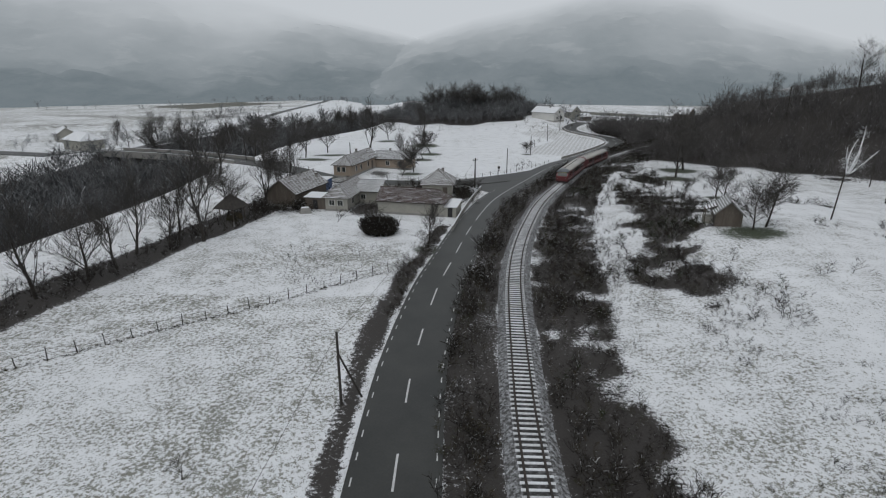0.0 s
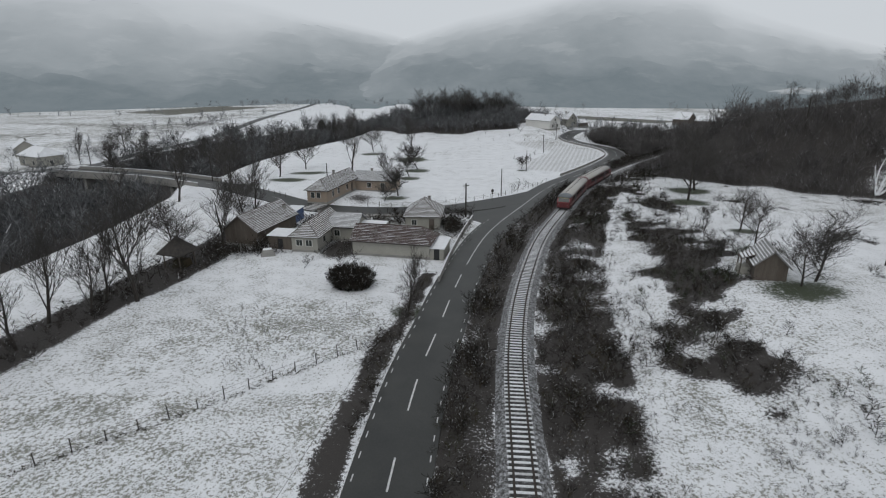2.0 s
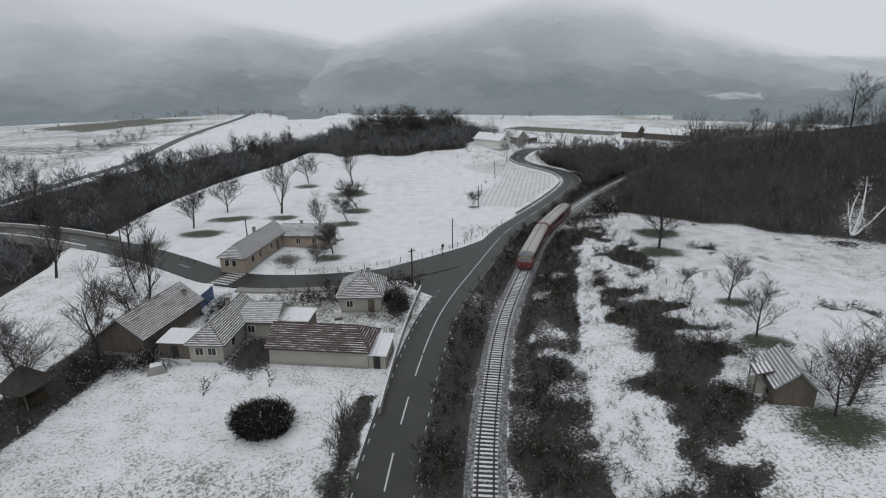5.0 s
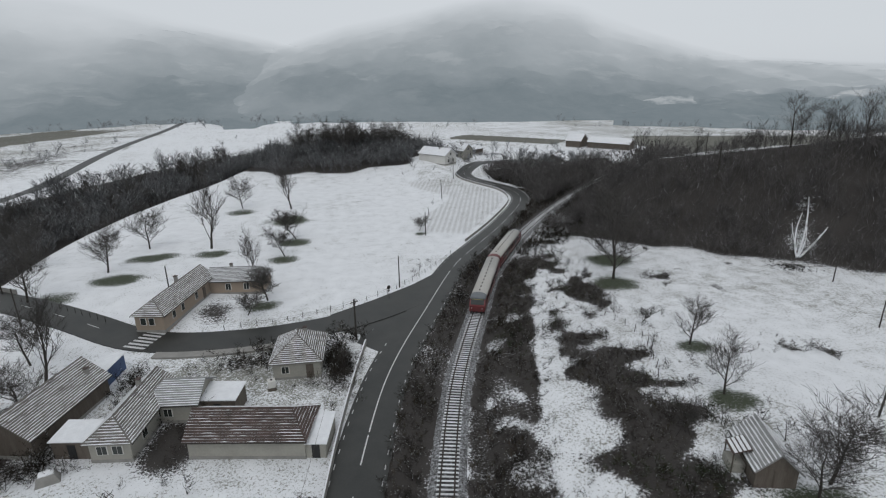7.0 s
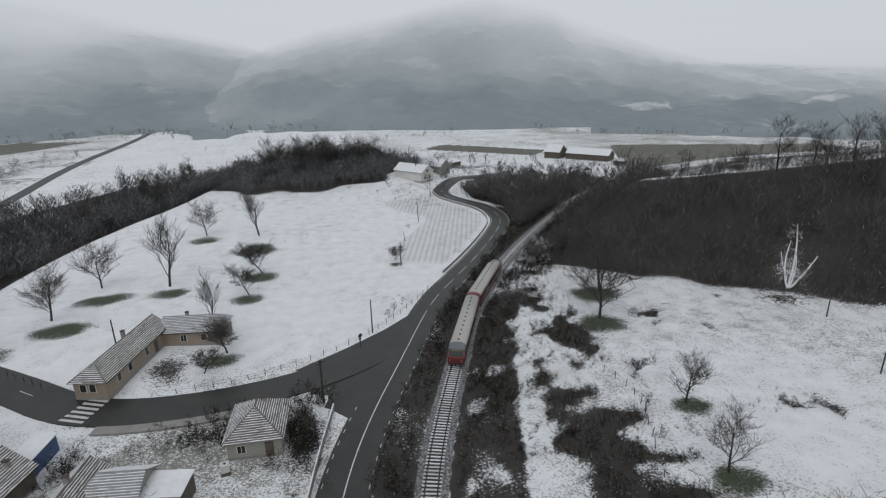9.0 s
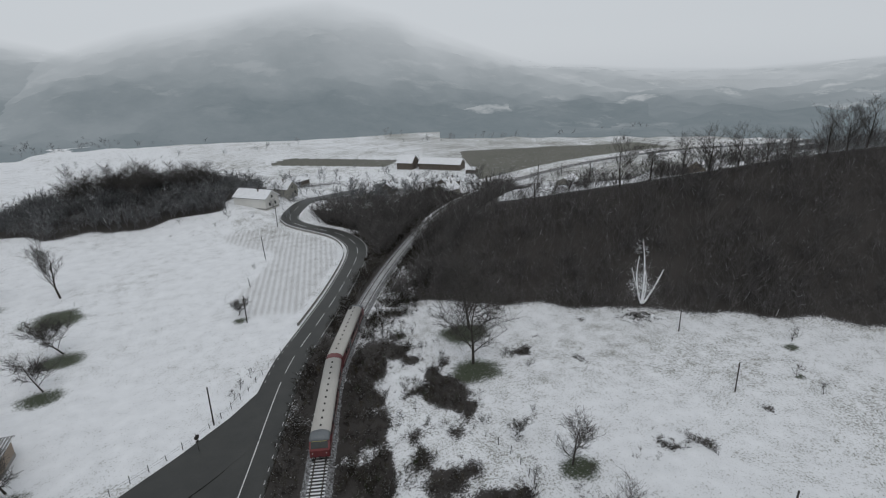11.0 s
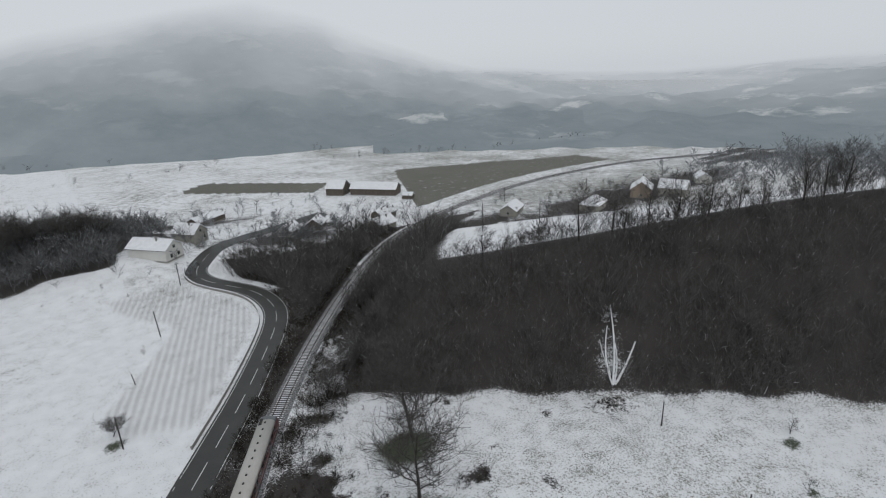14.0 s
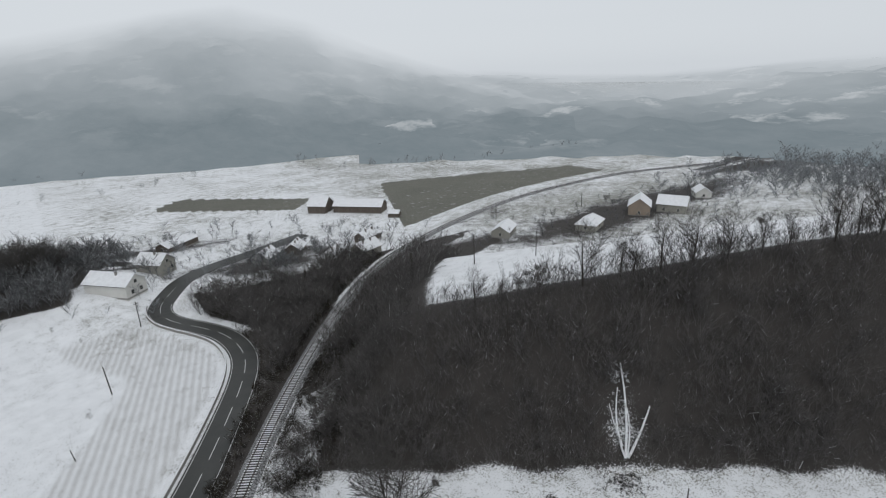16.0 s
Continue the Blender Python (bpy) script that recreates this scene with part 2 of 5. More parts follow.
# ---- mesh helpers ----
class Builder:
    """Collects solids for one mesh."""

    def __init__(self):
        self.v, self.f = [], []

    def box(self, c, size, yaw=0.0, taper=1.0):
        x, y, z = (s / 2 for s in size)
        co, si, k = math.cos(radians(yaw)), math.sin(radians(yaw)), len(self.v)
        for dz in (-1, 1):
            q = taper if dz > 0 else 1
            for dx, dy in ((-1, -1), (1, -1), (1, 1), (-1, 1)):
                px, py = dx * x * q, dy * y * q
                self.v.append((c[0] + px * co - py * si, c[1] + px * si + py * co, c[2] + dz * z))
        self.f += [tuple(k + i for i in q) for q in ((0, 3, 2, 1), (4, 5, 6, 7), (0, 1, 5, 4), (1, 2, 6, 5), (2, 3, 7, 6), (3, 0, 4, 7))]
        return self

    def tube(self, a, b, ra, rb, n=6, caps=True):
        a, b = Vector(a), Vector(b)
        d = (b - a).normalized()
        u = d.orthogonal().normalized()
        w, k = d.cross(u), len(self.v)
        for p, r in ((a, ra), (b, rb)):
            self.v += [tuple(p + r * (math.cos(i * math.tau / n) * u + math.sin(i * math.tau / n) * w)) for i in range(n)]
        self.f += [(k + i, k + (i + 1) % n, k + n + (i + 1) % n, k + n + i) for i in range(n)]
        if caps:
            self.f += [tuple(k + i for i in reversed(range(n))), tuple(k + n + i for i in range(n))]
        return self

    def slab(self, pts, thick):
        """A flat polygon given a thickness along its normal, downwards."""
        p = [Vector(q) for q in pts]
        nrm = (p[1] - p[0]).cross(p[2] - p[0]).normalized()
        k, m = len(self.v), len(p)
        self.v += [tuple(q) for q in p] + [tuple(q - nrm * thick) for q in p]
        self.f += [tuple(k + i for i in range(m)), tuple(k + m + i for i in reversed(range(m)))]
        self.f += [(k + i, k + m + i, k + m + (i + 1) % m, k + (i + 1) % m) for i in range(m)]
        return self

    def loft(self, rings, close=True):
        """Closed rings of equal length, joined one to the next and capped."""
        k, m = len(self.v), len(rings[0])
        for r in rings:
            self.v += [tuple(q) for q in r]
        for j in range(len(rings) - 1):
            a, b = k + j * m, k + (j + 1) * m
            self.f += [(a + i, a + (i + 1) % m, b + (i + 1) % m, b + i) for i in range(m)]
        if close:
            self.f += [tuple(k + i for i in reversed(range(m))), tuple(k + (len(rings) - 1) * m + i for i in range(m))]
        return self

    def mesh(self, name, mat, smooth=False):
        me = bpy.data.meshes.new(name)
        me.from_pydata(self.v, [], self.f)
        me.materials.append(mat)
        if smooth:
            me.polygons.foreach_set("use_smooth", [True] * len(me.polygons))
        me.update()
        return me


def part(name, b, mat, parent=None, label="", smooth=False):
    ob = new(name, b.mesh(name, mat, smooth) if isinstance(b, Builder) else b)
    ob.parent = parent
    return tagged(ob, label)


def thing(name, m, label, category, group="", kind=""):
    ob = new(name)
    ob.matrix_basis = m
    ob.empty_display_size = 0.3
    return tagged(ob, label, category, group, kind)


def array_mesh(name, verts, tris, mat, smooth=False):
    """A mesh from arrays of vertices and triangles."""
    me = bpy.data.meshes.new(name)
    nv, nt = len(verts), len(tris)
    me.vertices.add(nv)
    me.vertices.foreach_set("co", np.asarray(verts, np.float32).ravel())
    me.loops.add(nt * 3)
    me.loops.foreach_set("vertex_index", np.asarray(tris, np.int32).ravel())
    me.polygons.add(nt)
    me.polygons.foreach_set("loop_start", np.arange(0, nt * 3, 3, dtype=np.int32))
    me.polygons.foreach_set("use_smooth", np.full(nt, smooth))
    me.materials.append(mat)
    me.update(calc_edges=True)
    return me


def smooth_line(pts, step=3.0):
    """A Catmull-Rom curve through the points, resampled at even steps."""
    p = np.array([pts[0], *pts, pts[-1]], float)
    out = []
    for i in range(1, len(p) - 2):
        t = np.linspace(0, 1, 24, endpoint=False)[:, None]
        a, b, c, d = p[i - 1], p[i], p[i + 1], p[i + 2]
        out.append(0.5 * (2 * b + (c - a) * t + (2 * a - 5 * b + 4 * c - d) * t * t + (3 * b - a - 3 * c + d) * t ** 3))
    q = np.vstack([*out, p[-1:]])
    s = np.concatenate([[0], np.cumsum(np.hypot(*np.diff(q, axis=0).T))])
    e = np.arange(0, s[-1], step)
    q = np.stack([np.interp(e, s, q[:, 0]), np.interp(e, s, q[:, 1])], 1)
    for _ in range(3):
        q[1:-1] = 0.25 * q[:-2] + 0.5 * q[1:-1] + 0.25 * q[2:]
    return q


def away_all(x, y, line):
    best, sign, nx, ny = np.full(x.shape, 1e9), np.zeros(x.shape), np.zeros(x.shape), np.zeros(x.shape)
    for (ax, ay), (bx, by) in zip(line[:-1], line[1:]):
        dx, dy = bx - ax, by - ay
        t = np.clip(((x - ax) * dx + (y - ay) * dy) / (dx * dx + dy * dy), 0, 1)
        px, py = ax + t * dx, ay + t * dy
        d = (x - px) ** 2 + (y - py) ** 2
        m = d < best
        best[m], nx[m], ny[m] = d[m], px[m], py[m]
        sign[m] = np.sign((x - ax) * dy - (y - ay) * dx)[m]
    return np.sqrt(best) * sign, nx, ny


def away(x, y, line):
    """Distance of points from a line, signed (right of its way: plus), and the nearest place on it."""
    x, y = np.asarray(x, float), np.asarray(y, float)
    if len(line) < 50:
        return away_all(x, y, line)
    rough = line[np.unique(np.append(np.arange(0, len(line), 10), len(line) - 1))]
    out = away_all(x, y, rough)
    near = np.abs(out[0]) < 45
    if near.any():
        xn, yn = x[near], y[near]
        if x.size < 50:
            c = np.argmin((line[:, 0] - xn.mean()) ** 2 + (line[:, 1] - yn.mean()) ** 2) if x.size == 1 else None
            part_line = line if c is None else line[max(0, c - 3):c + 4]
        else:
            part_line = line
        for o, f in zip(out, away_all(xn, yn, part_line)):
            o[near] = f
    return out


def step_up(v, a, b):
    t = np.clip((v - a) / (b - a), 0, 1)
    return t * t * (3 - 2 * t)


def value_noise(x, y, scale, seed=0):
    """Smooth noise from 0 to 1 over the plan."""
    x, y = np.asarray(x) / scale, np.asarray(y) / scale
    x, y = 0.84 * x - 0.54 * y, 0.54 * x + 0.84 * y
    i, j = np.floor(x), np.floor(y)
    u, v = x - i, y - j
    u, v = u * u * (3 - 2 * u), v * v * (3 - 2 * v)

    def h(a, b):
        s = np.sin(a * 127.1 + b * 311.7 + seed * 74.7) * 43758.5453
        return s - np.floor(s)
    return (h(i, j) * (1 - u) + h(i + 1, j) * u) * (1 - v) + (h(i, j + 1) * (1 - u) + h(i + 1, j + 1) * u) * v


def bell(x, y, cx, cy, sx, sy):
    return np.exp(-((x - cx) / sx) ** 2 - ((y - cy) / sy) ** 2)


# ---- the lie of the land ----
RAILWAY = smooth_line([(5.2, -120), (5.6, -40), (5.8, 0), (6.1, 28), (7.0, 42), (9.1, 63), (11.3, 76), (14.3, 88.4), (20.6, 109), (30.9, 133), (38, 148.5), (54.3, 174), (75.5, 200.5), (101, 227.5), (127, 249), (150, 261), (181, 273), (228, 284.5), (274, 287.5), (322, 283.5), (362, 270), (430, 240), (700, 110)])
ROAD = smooth_line([(-4.5, -120), (-4, -40), (-3.6, 0), (-3.1, 36), (-2.4, 48), (-0.6, 63), (1.4, 73), (3.6, 84.5), (6.5, 97), (10.3, 110.5), (14.5, 121), (20, 132.5), (31.3, 155.5), (41, 169.5), (50, 182), (58.5, 195), (66, 207.5), (69.8, 216.5), (70.8, 225), (69.6, 234), (65.2, 242.5), (60.4, 250), (59.8, 257), (64, 264), (73, 276), (90, 290), (125, 304)], 2.0)
SIDE_ROAD = smooth_line([(21, 141), (12, 135), (1, 131), (-13, 129.5), (-26, 131.5), (-38, 140), (-55, 152), (-78, 165), (-107, 175), (-175, 195), (-260, 230)], 2.0)
STREAM = smooth_line([(-104, -120), (-98, 0), (-93, 60), (-86, 120), (-84, 160), (-86, 200), (-74, 255), (-48, 310), (-20, 370), (-30, 430), (-60, 520), (-90, 640)], 6.0)
VALLEY_ROAD = smooth_line([(-116, 196), (-114, 240), (-112.5, 285), (-115, 332), (-122, 426), (-124, 545), (-130, 640)], 6.0)
FOOTPATH = smooth_line([(14, -40), (17, 10), (20.5, 30), (22, 47), (22.3, 57), (24.8, 75.6), (30, 96), (36.4, 115.6), (46, 140), (58, 163)], 4.0)
HEDGE = smooth_line([(-60, -10), (-55, 30), (-50, 55), (-46, 68), (-41, 88), (-37, 104), (-34, 116)], 4.0)
FU, FN = np.array([0.76, -0.65]), np.array([0.65, 0.76])


def base_height(x, y):
    u, s = (x - 80) * FU[0] + (y - 159) * FU[1], (x - 80) * FN[0] + (y - 159) * FN[1]
    s = s + 1.2 * (value_noise(u, 0 * u, 22, 5) - 0.5) + 0.0009 * np.clip(u - 30, 0, 200) ** 2
    crest = 17.5 + 0.17 * np.clip(u, -60, 120) + 2.5 * (value_noise(x, y, 30, 3) - 0.5)
    up = step_up(s, -2, 25) * np.interp(s, (25, 76, 100), (1, 0.62, 0))
    rail, _, _ = away(x, y, RAILWAY)
    hill = crest * up * step_up(rail, 6, 30) * step_up(u, -75, -30)
    knoll = 9 * bell(x, y, 14, 305, 44, 26) + 5 * bell(x, y, 56, 276, 24, 20)
    meadow = 3.1 * bell(x, y, 52, 80, 26, 32) * step_up(x, 20, 44) + 2.4 * bell(x, y, 40, 20, 20, 40) * step_up(x, 16, 40)
    left = 2.0 * bell(x, y, -48, 150, 34, 26)
    stream, _, _ = away(x, y, STREAM)
    trench = -5.5 * (1 - step_up(np.abs(stream), 10, 26)) * (1 - 0.7 * step_up(y, 330, 420)) - 1.5 * step_up(-stream, 10, 60) * (1 - step_up(y, 280, 380))
    roll = 0.7 * (value_noise(x, y, 45, 1) - 0.5) + 0.12 * (value_noise(x, y, 11, 2) - 0.5)
    return hill + knoll + meadow + left + trench + roll * step_up(np.abs(rail), 8, 20) * (1 - bell(x, y, 14, 136, 20, 14)) * (1 - step_up(y, 250, 320))


def line_height(line):
    z = base_height(line[:, 0], line[:, 1])
    k = np.ones(13) / 13
    return np.convolve(np.pad(z, 6, mode="edge"), k, "valid")


ROAD_Z, SIDE_Z = line_height(ROAD), np.maximum(line_height(SIDE_ROAD), -0.2)
bridge = (SIDE_ROAD[:, 0] < -48) & (SIDE_ROAD[:, 0] > -125)
SIDE_Z = np.where(bridge, np.maximum(SIDE_Z, 2.0), SIDE_Z)
SIDE_Z[:9] = np.minimum(SIDE_Z[:9], 0.02)
SIDE_Z = np.convolve(np.pad(SIDE_Z, 4, mode="edge"), np.ones(9) / 9, "valid")


def ground_height(x, y):
    x, y = np.asarray(x, float), np.asarray(y, float)
    z = base_height(x, y)
    for line, lz, half, soft in ((ROAD, ROAD_Z, 4.6, 5.0), (SIDE_ROAD, SIDE_Z, 4.4, 5.0)):
        d, nx, ny = away(x, y, line)
        arc = np.concatenate([[0], np.cumsum(np.hypot(*np.diff(line, axis=0).T))])
        i = np.argmin((nx[..., None] - line[:, 0]) ** 2 + (ny[..., None] - line[:, 1]) ** 2, axis=-1) if x.size < 3000 else nearest(nx, ny, line)
        w = 1 - step_up(np.abs(d), half, half + soft)
        if line is SIDE_ROAD:
            w = w * np.where((nx < -62) & (nx > -108), 0, 1)
        z = z * (1 - w) + (lz[i] - 0.1) * w
    d, _, _ = away(x, y, RAILWAY)
    w = 1 - step_up(np.abs(d), 3.0, 6.5)
    return z * (1 - w) + 0.0 * w


def nearest(nx, ny, line):
    i = np.zeros(nx.shape, int)
    flat_x, flat_y, flat = nx.ravel(), ny.ravel(), i.ravel()
    for a in range(0, flat.size, 20000):
        flat[a:a + 20000] = np.argmin((flat_x[a:a + 20000, None] - line[:, 0]) ** 2 + (flat_y[a:a + 20000, None] - line[:, 1]) ** 2, axis=1)
    return flat.reshape(nx.shape)


def gz(x, y):
    return float(ground_height(np.array([float(x)]), np.array([float(y)]))[0])


def graded(lo, fine_lo, fine_hi, hi, step, grow):
    mid = list(np.arange(fine_lo, fine_hi + 0.01, step))
    a, b, s = [], [], step
    p = fine_lo
    while p > lo:
        s *= grow
        p -= s
        a.append(p)
    p, s = fine_hi, step
    while p < hi:
        s *= grow
        p += s
        b.append(p)
    return np.array(a[::-1] + mid + b)


def path_swell(x, y):
    return 0.5 * (value_noise(x, y, 9, 11) + value_noise(x, y, 3.5, 12))


TREE_SPOTS = [(59.8, 138.6, 5.0), (67, 152.2, 5.4), (56.8, 108.6, 3.0), (51, 94.3, 3.4), (46.5, 77.5, 4.4), (-40, 162.5, 5), (-37.5, 180, 5.5), (-6.6, 170.5, 3.6), (-5, 185, 4), (-9, 143, 3.5), (-47.5, 152.5, 5), (-24, 180, 4), (-6.6, 208.5, 6.5), (-22, 222, 5), (28.4, 183, 2.0), (114.6, 111.5, 1.6), (105.3, 105.2, 1.2), (-2, 79, 2.6)]


def covers(x, y):
    """What lies on the ground: undergrowth, thin snow, snow-free grass and ploughed soil, each from 0 to 1."""
    rail, _, _ = away(x, y, RAILWAY)
    road, _, _ = away(x, y, ROAD)
    foot, _, _ = away(x, y, FOOTPATH)
    hedge, _, _ = away(x, y, HEDGE)
    stream, _, _ = away(x, y, STREAM)
    u, s = (x - 80) * FU[0] + (y - 159) * FU[1], (x - 80) * FN[0] + (y - 159) * FN[1]
    s = s + 1.2 * (value_noise(u, 0 * u, 22, 5) - 0.5) + 0.0009 * np.clip(u - 30, 0, 200) ** 2
    n9 = value_noise(x, y, 9, 11)
    s = s + 2.0 * (value_noise(x, y, 8, 71) - 0.5) * (s < 12)
    between = step_up(-rail, 1.2, 2.0) * step_up(road, 2.4, 3.2) * (1 - step_up(y, 225, 240)) * (y > -130)
    right = step_up(rail, 1.3, 2.2) * (1 - 0.4 * step_up(y, 150, 160) * (y < 194)) * (1 - step_up(rail, 8.3 + 2 * n9 + 2.5 * step_up(y, 55, 75), 11 + 4 * n9 + 3 * step_up(y, 55, 75))) * np.where(y < 260, 1, 0.4) * (1 - 0.85 * step_up(foot, -2.5, -0.8) * step_up(y, 38, 60) * (y < 160))
    thicket = 1.1 * bell(x, y, 42, 107, 6, 14) + 0.8 * bell(x, y, 40.5, 93, 4.5, 8) + bell(x, y, 36.5, 83, 5.5, 6.5) + bell(x, y, 32, 72, 6, 8) + bell(x, y, 30, 61, 5.5, 6.5) + 0.8 * bell(x, y, 52, 148, 7, 22) + 0.7 * bell(x, y, 64, 172, 7, 12)
    thicket = step_up(thicket + 1.5 * (path_swell(x, y) - 0.50) + 0.7 * (value_noise(x, y, 2.2, 77) - 0.5), 0.3, 0.95) * step_up(rail, 4, 8)
    right = right * (1 - 0.5 * step_up(value_noise(x, y, 3.0, 78) + 0.35 * value_noise(x, y, 1.3, 79) + 0.03 * rail, 0.98, 1.25))
    verge = step_up(-road, 3.3, 4.0) * (1 - step_up(-road, 4.6 + 1.5 * n9, 6 + 2 * n9)) * (y < 92) * 0.85
    hill = step_up(s, -2.5, 1.5) * (1 - step_up(s, 25, 31)) * step_up(u, -75, -45) * step_up(rail, 2, 4) * (1 - 0.55 * bell(x, y, 109.2, 141.3, 4.2, 4.6))
    hill = hill * np.where(y < 194, 0.3 + 0.7 * step_up(rail, 9, 13.5), 1)
    gulch = (1 - step_up(np.abs(stream + 4), 20, 26)) * (1 - step_up(y, 300, 360))
    knoll = step_up(bell(x, y, 10, 300, 48, 26) + 0.25 * (n9 - 0.5), 0.28, 0.42) * step_up(-road, 6, 12) * (y > 255)
    inside = step_up(road, 4, 8) * step_up(-rail, 2.2, 4) * (y > 205) * (y < 262) * (x > 70)
    hedging = 1 - step_up(np.abs(hedge), 2.0 + 2 * n9, 4.5 + 2 * n9)
    hamlet = (0.85 * bell(x, y, 98, 280, 38, 15) + 0.75 * bell(x, y, 58, 320, 55, 10) + 0.5 * bell(x, y, 250, 226, 60, 14) + 0.55 * bell(x, y, -146, 370, 16, 70) + (0.8 * bell(x, y, 235, 236, 70, 16) + 0.6 * bell(x, y, 330, 225, 50, 16)) * (s > 96)) * (0.6 + 0.8 * path_swell(x, y))
    yard = 1.1 * bell(x, y, -15.4, 103.8, 3.6, 6) + 1.0 * bell(x, y, 4.6, 119, 2.6, 8) + 0.55 * bell(x, y, -8, 121.5, 8, 4) + 0.6 * bell(x, y, -31, 103, 7, 3) + 0.7 * bell(x, y, -17, 141, 4, 7)
    rag = 0.56 + 0.72 * path_swell(x, y)
    gap = step_up(rail, 2, 4) * (1 - step_up(rail, 22 + 6 * n9, 28 + 6 * n9)) * step_up(y, 165, 178) * (1 - step_up(y, 240, 262))
    brush = np.maximum.reduce([hamlet, gap * np.where((y < 194) & (rail < 11), rag * 0.45, np.where(y < 200, s > 2, 1)), between * 0.95 * rag, right * rag, thicket * 0.85, verge, hill, gulch * 0.95, knoll, inside, hedging * 0.9, yard])
    thin = 0.2 + 0.1 * step_up(rail, 6, 14) * (1 - step_up(rail, 22, 40)) * (y < 75) + 0.3 * bell(x, y, -12, 74, 18, 8) + 0.25 * (y < 60) * step_up(-road, 3, 8) + 0.2 * (hill > 0)
    # Past y 285 the extra thinness greys the snow in place of haze.
    thin = thin + 0.12 * bell(x, y, 27, 42, 7, 22) - 0.25 * (y > 140) * (x < 40) + 0.6 * bell(x, y, -8, 119, 15, 9) + 0.1 * step_up(y, 285, 340) + 0.4 * step_up(-x, 110, 150) + 0.25 * step_up(x, 160, 220) + 0.35 * bell(x, y, 240, 240, 90, 34) * (s > 92) - 0.2 * ((s > 26) & (s < 92) & (u > -60))
    grass = 0.5 * bell(x, y, 47, 78, 9, 5)
    for cx, cy, r in TREE_SPOTS:
        d = np.hypot((x - cx) / 1.25, y - cy + 0.4 * r) / r + 0.55 * (path_swell(x * 1.6, y * 1.6) - 0.5)
        grass = np.maximum(grass, 1.0 * (1 - step_up(d, 0.35, 1.3)))
    strip = step_up(-road, 6.0, 6.6) * (1 - step_up(-road, 24, 25)) * step_up(y + 0.45 * x, 196, 199) * (1 - step_up(y, 250, 254)) * (x > 28)
    soil = 1.0 * strip
    field_a = (np.abs((x - 122) * 0.70 + (y - 383) * 0.71) < 13) & (np.abs((x - 122) * 0.71 - (y - 383) * 0.70) < 38)
    field_b = ((y - 283) > 0.05 * (x - 160)) & ((x - 160) * 0.9 + (y - 290) * -0.45 > 4) & (rail < -14) & (y < 372 - 0.4 * (x - 210)) & (x < 330)
    field_c = (np.abs((x + 210) * 0.45 + (y - 513) * 0.89) < 55) & (np.abs((x + 210) * 0.89 - (y - 513) * 0.45) < 32)
    field = np.where(field_a | field_b | field_c, 0.8, 0) + 0.3 * step_up(value_noise(x * 0.6, y * 2.2, 60, 41), 0.5, 0.7) * (y > 285 + 0.1 * x) * (x > -40) + 0.5 * step_up(value_noise(x, y * 2.2, 50, 43), 0.66, 0.74) * (x < -115)
    return brush, np.clip(thin, 0, 1), grass, soil, np.clip(field, 0, 1)


xs = graded(-1500, -135, 190, 1800, 1.1, 1.10)
ys = graded(-300, -4, 330, 2300, 1.1, 1.055)
GX, GY = np.meshgrid(xs, ys)
GZ = ground_height(GX, GY)
nx_, ny_ = len(xs), len(ys)
idx = np.arange(nx_ * ny_).reshape(ny_, nx_)
a_, b_, c_, d_ = idx[:-1, :-1].ravel(), idx[:-1, 1:].ravel(), idx[1:, 1:].ravel(), idx[1:, :-1].ravel()
tris = np.concatenate([np.stack([a_, b_, c_], 1), np.stack([a_, c_, d_], 1)])
me = array_mesh("ground", np.stack([GX.ravel(), GY.ravel(), GZ.ravel()], 1), tris, GROUND, True)
for key, values in zip(("brush", "thin", "grass", "soil", "field"), covers(GX, GY)):
    me.attributes.new(key, "FLOAT", "POINT").data.foreach_set("value", values.ravel().astype(np.float32))
tagged(new("ground", me), "snow-dusted meadows with winter grass and dark undergrowth", "ground", kind="structure")


def ribbon(name, line, z, left, right, lift, mat, thick=0.25):
    """A strip of constant section along a line; left and right are offsets from it."""
    t = np.gradient(line, axis=0)
    t /= np.hypot(*t.T)[:, None]
    nrm = np.stack([t[:, 1], -t[:, 0]], 1)
    b = Builder()
    rings = []
    for p, q, h in zip(line, nrm, z):
        l_, r_ = p + q * left, p + q * right
        rings.append([(*l_, h + lift - thick), (*r_, h + lift - thick), (*r_, h + lift), (*l_, h + lift)])
    b.loft(rings)
    return b


road = part("road", ribbon("road", ROAD, ROAD_Z, -3.25, 3.2, 0.06, ASPHALT), ASPHALT)
tagged(road, "wet dark asphalt country road with dashed markings", "road", kind="structure")
side_road = part("side_road", ribbon("side_road", SIDE_ROAD, SIDE_Z, -3.3, 3.3, 0.075, ASPHALT), ASPHALT)
tagged(side_road, "wet asphalt side road leading to the bridge", "road", kind="structure")
VALLEY_Z = np.maximum(ground_height(VALLEY_ROAD[:, 0], VALLEY_ROAD[:, 1]), -1.6)
valley_road = part("valley_road", ribbon("valley_road", VALLEY_ROAD, VALLEY_Z, -2.8, 2.8, 0.12, ASPHALT), ASPHALT)
tagged(valley_road, "grey asphalt road along the far side of the stream", "road", kind="structure")
kerb = (SIDE_ROAD[:, 0] < -1.5) & (SIDE_ROAD[:, 0] > -23)
pavement = part("pavement", ribbon("pavement", SIDE_ROAD[kerb], SIDE_Z[kerb], -5.2, -3.5, 0.2, CONCRETE, 0.4), CONCRETE)
tagged(pavement, "raised pale concrete pavement beside the side road", "pavement", kind="structure")
fl = Builder()
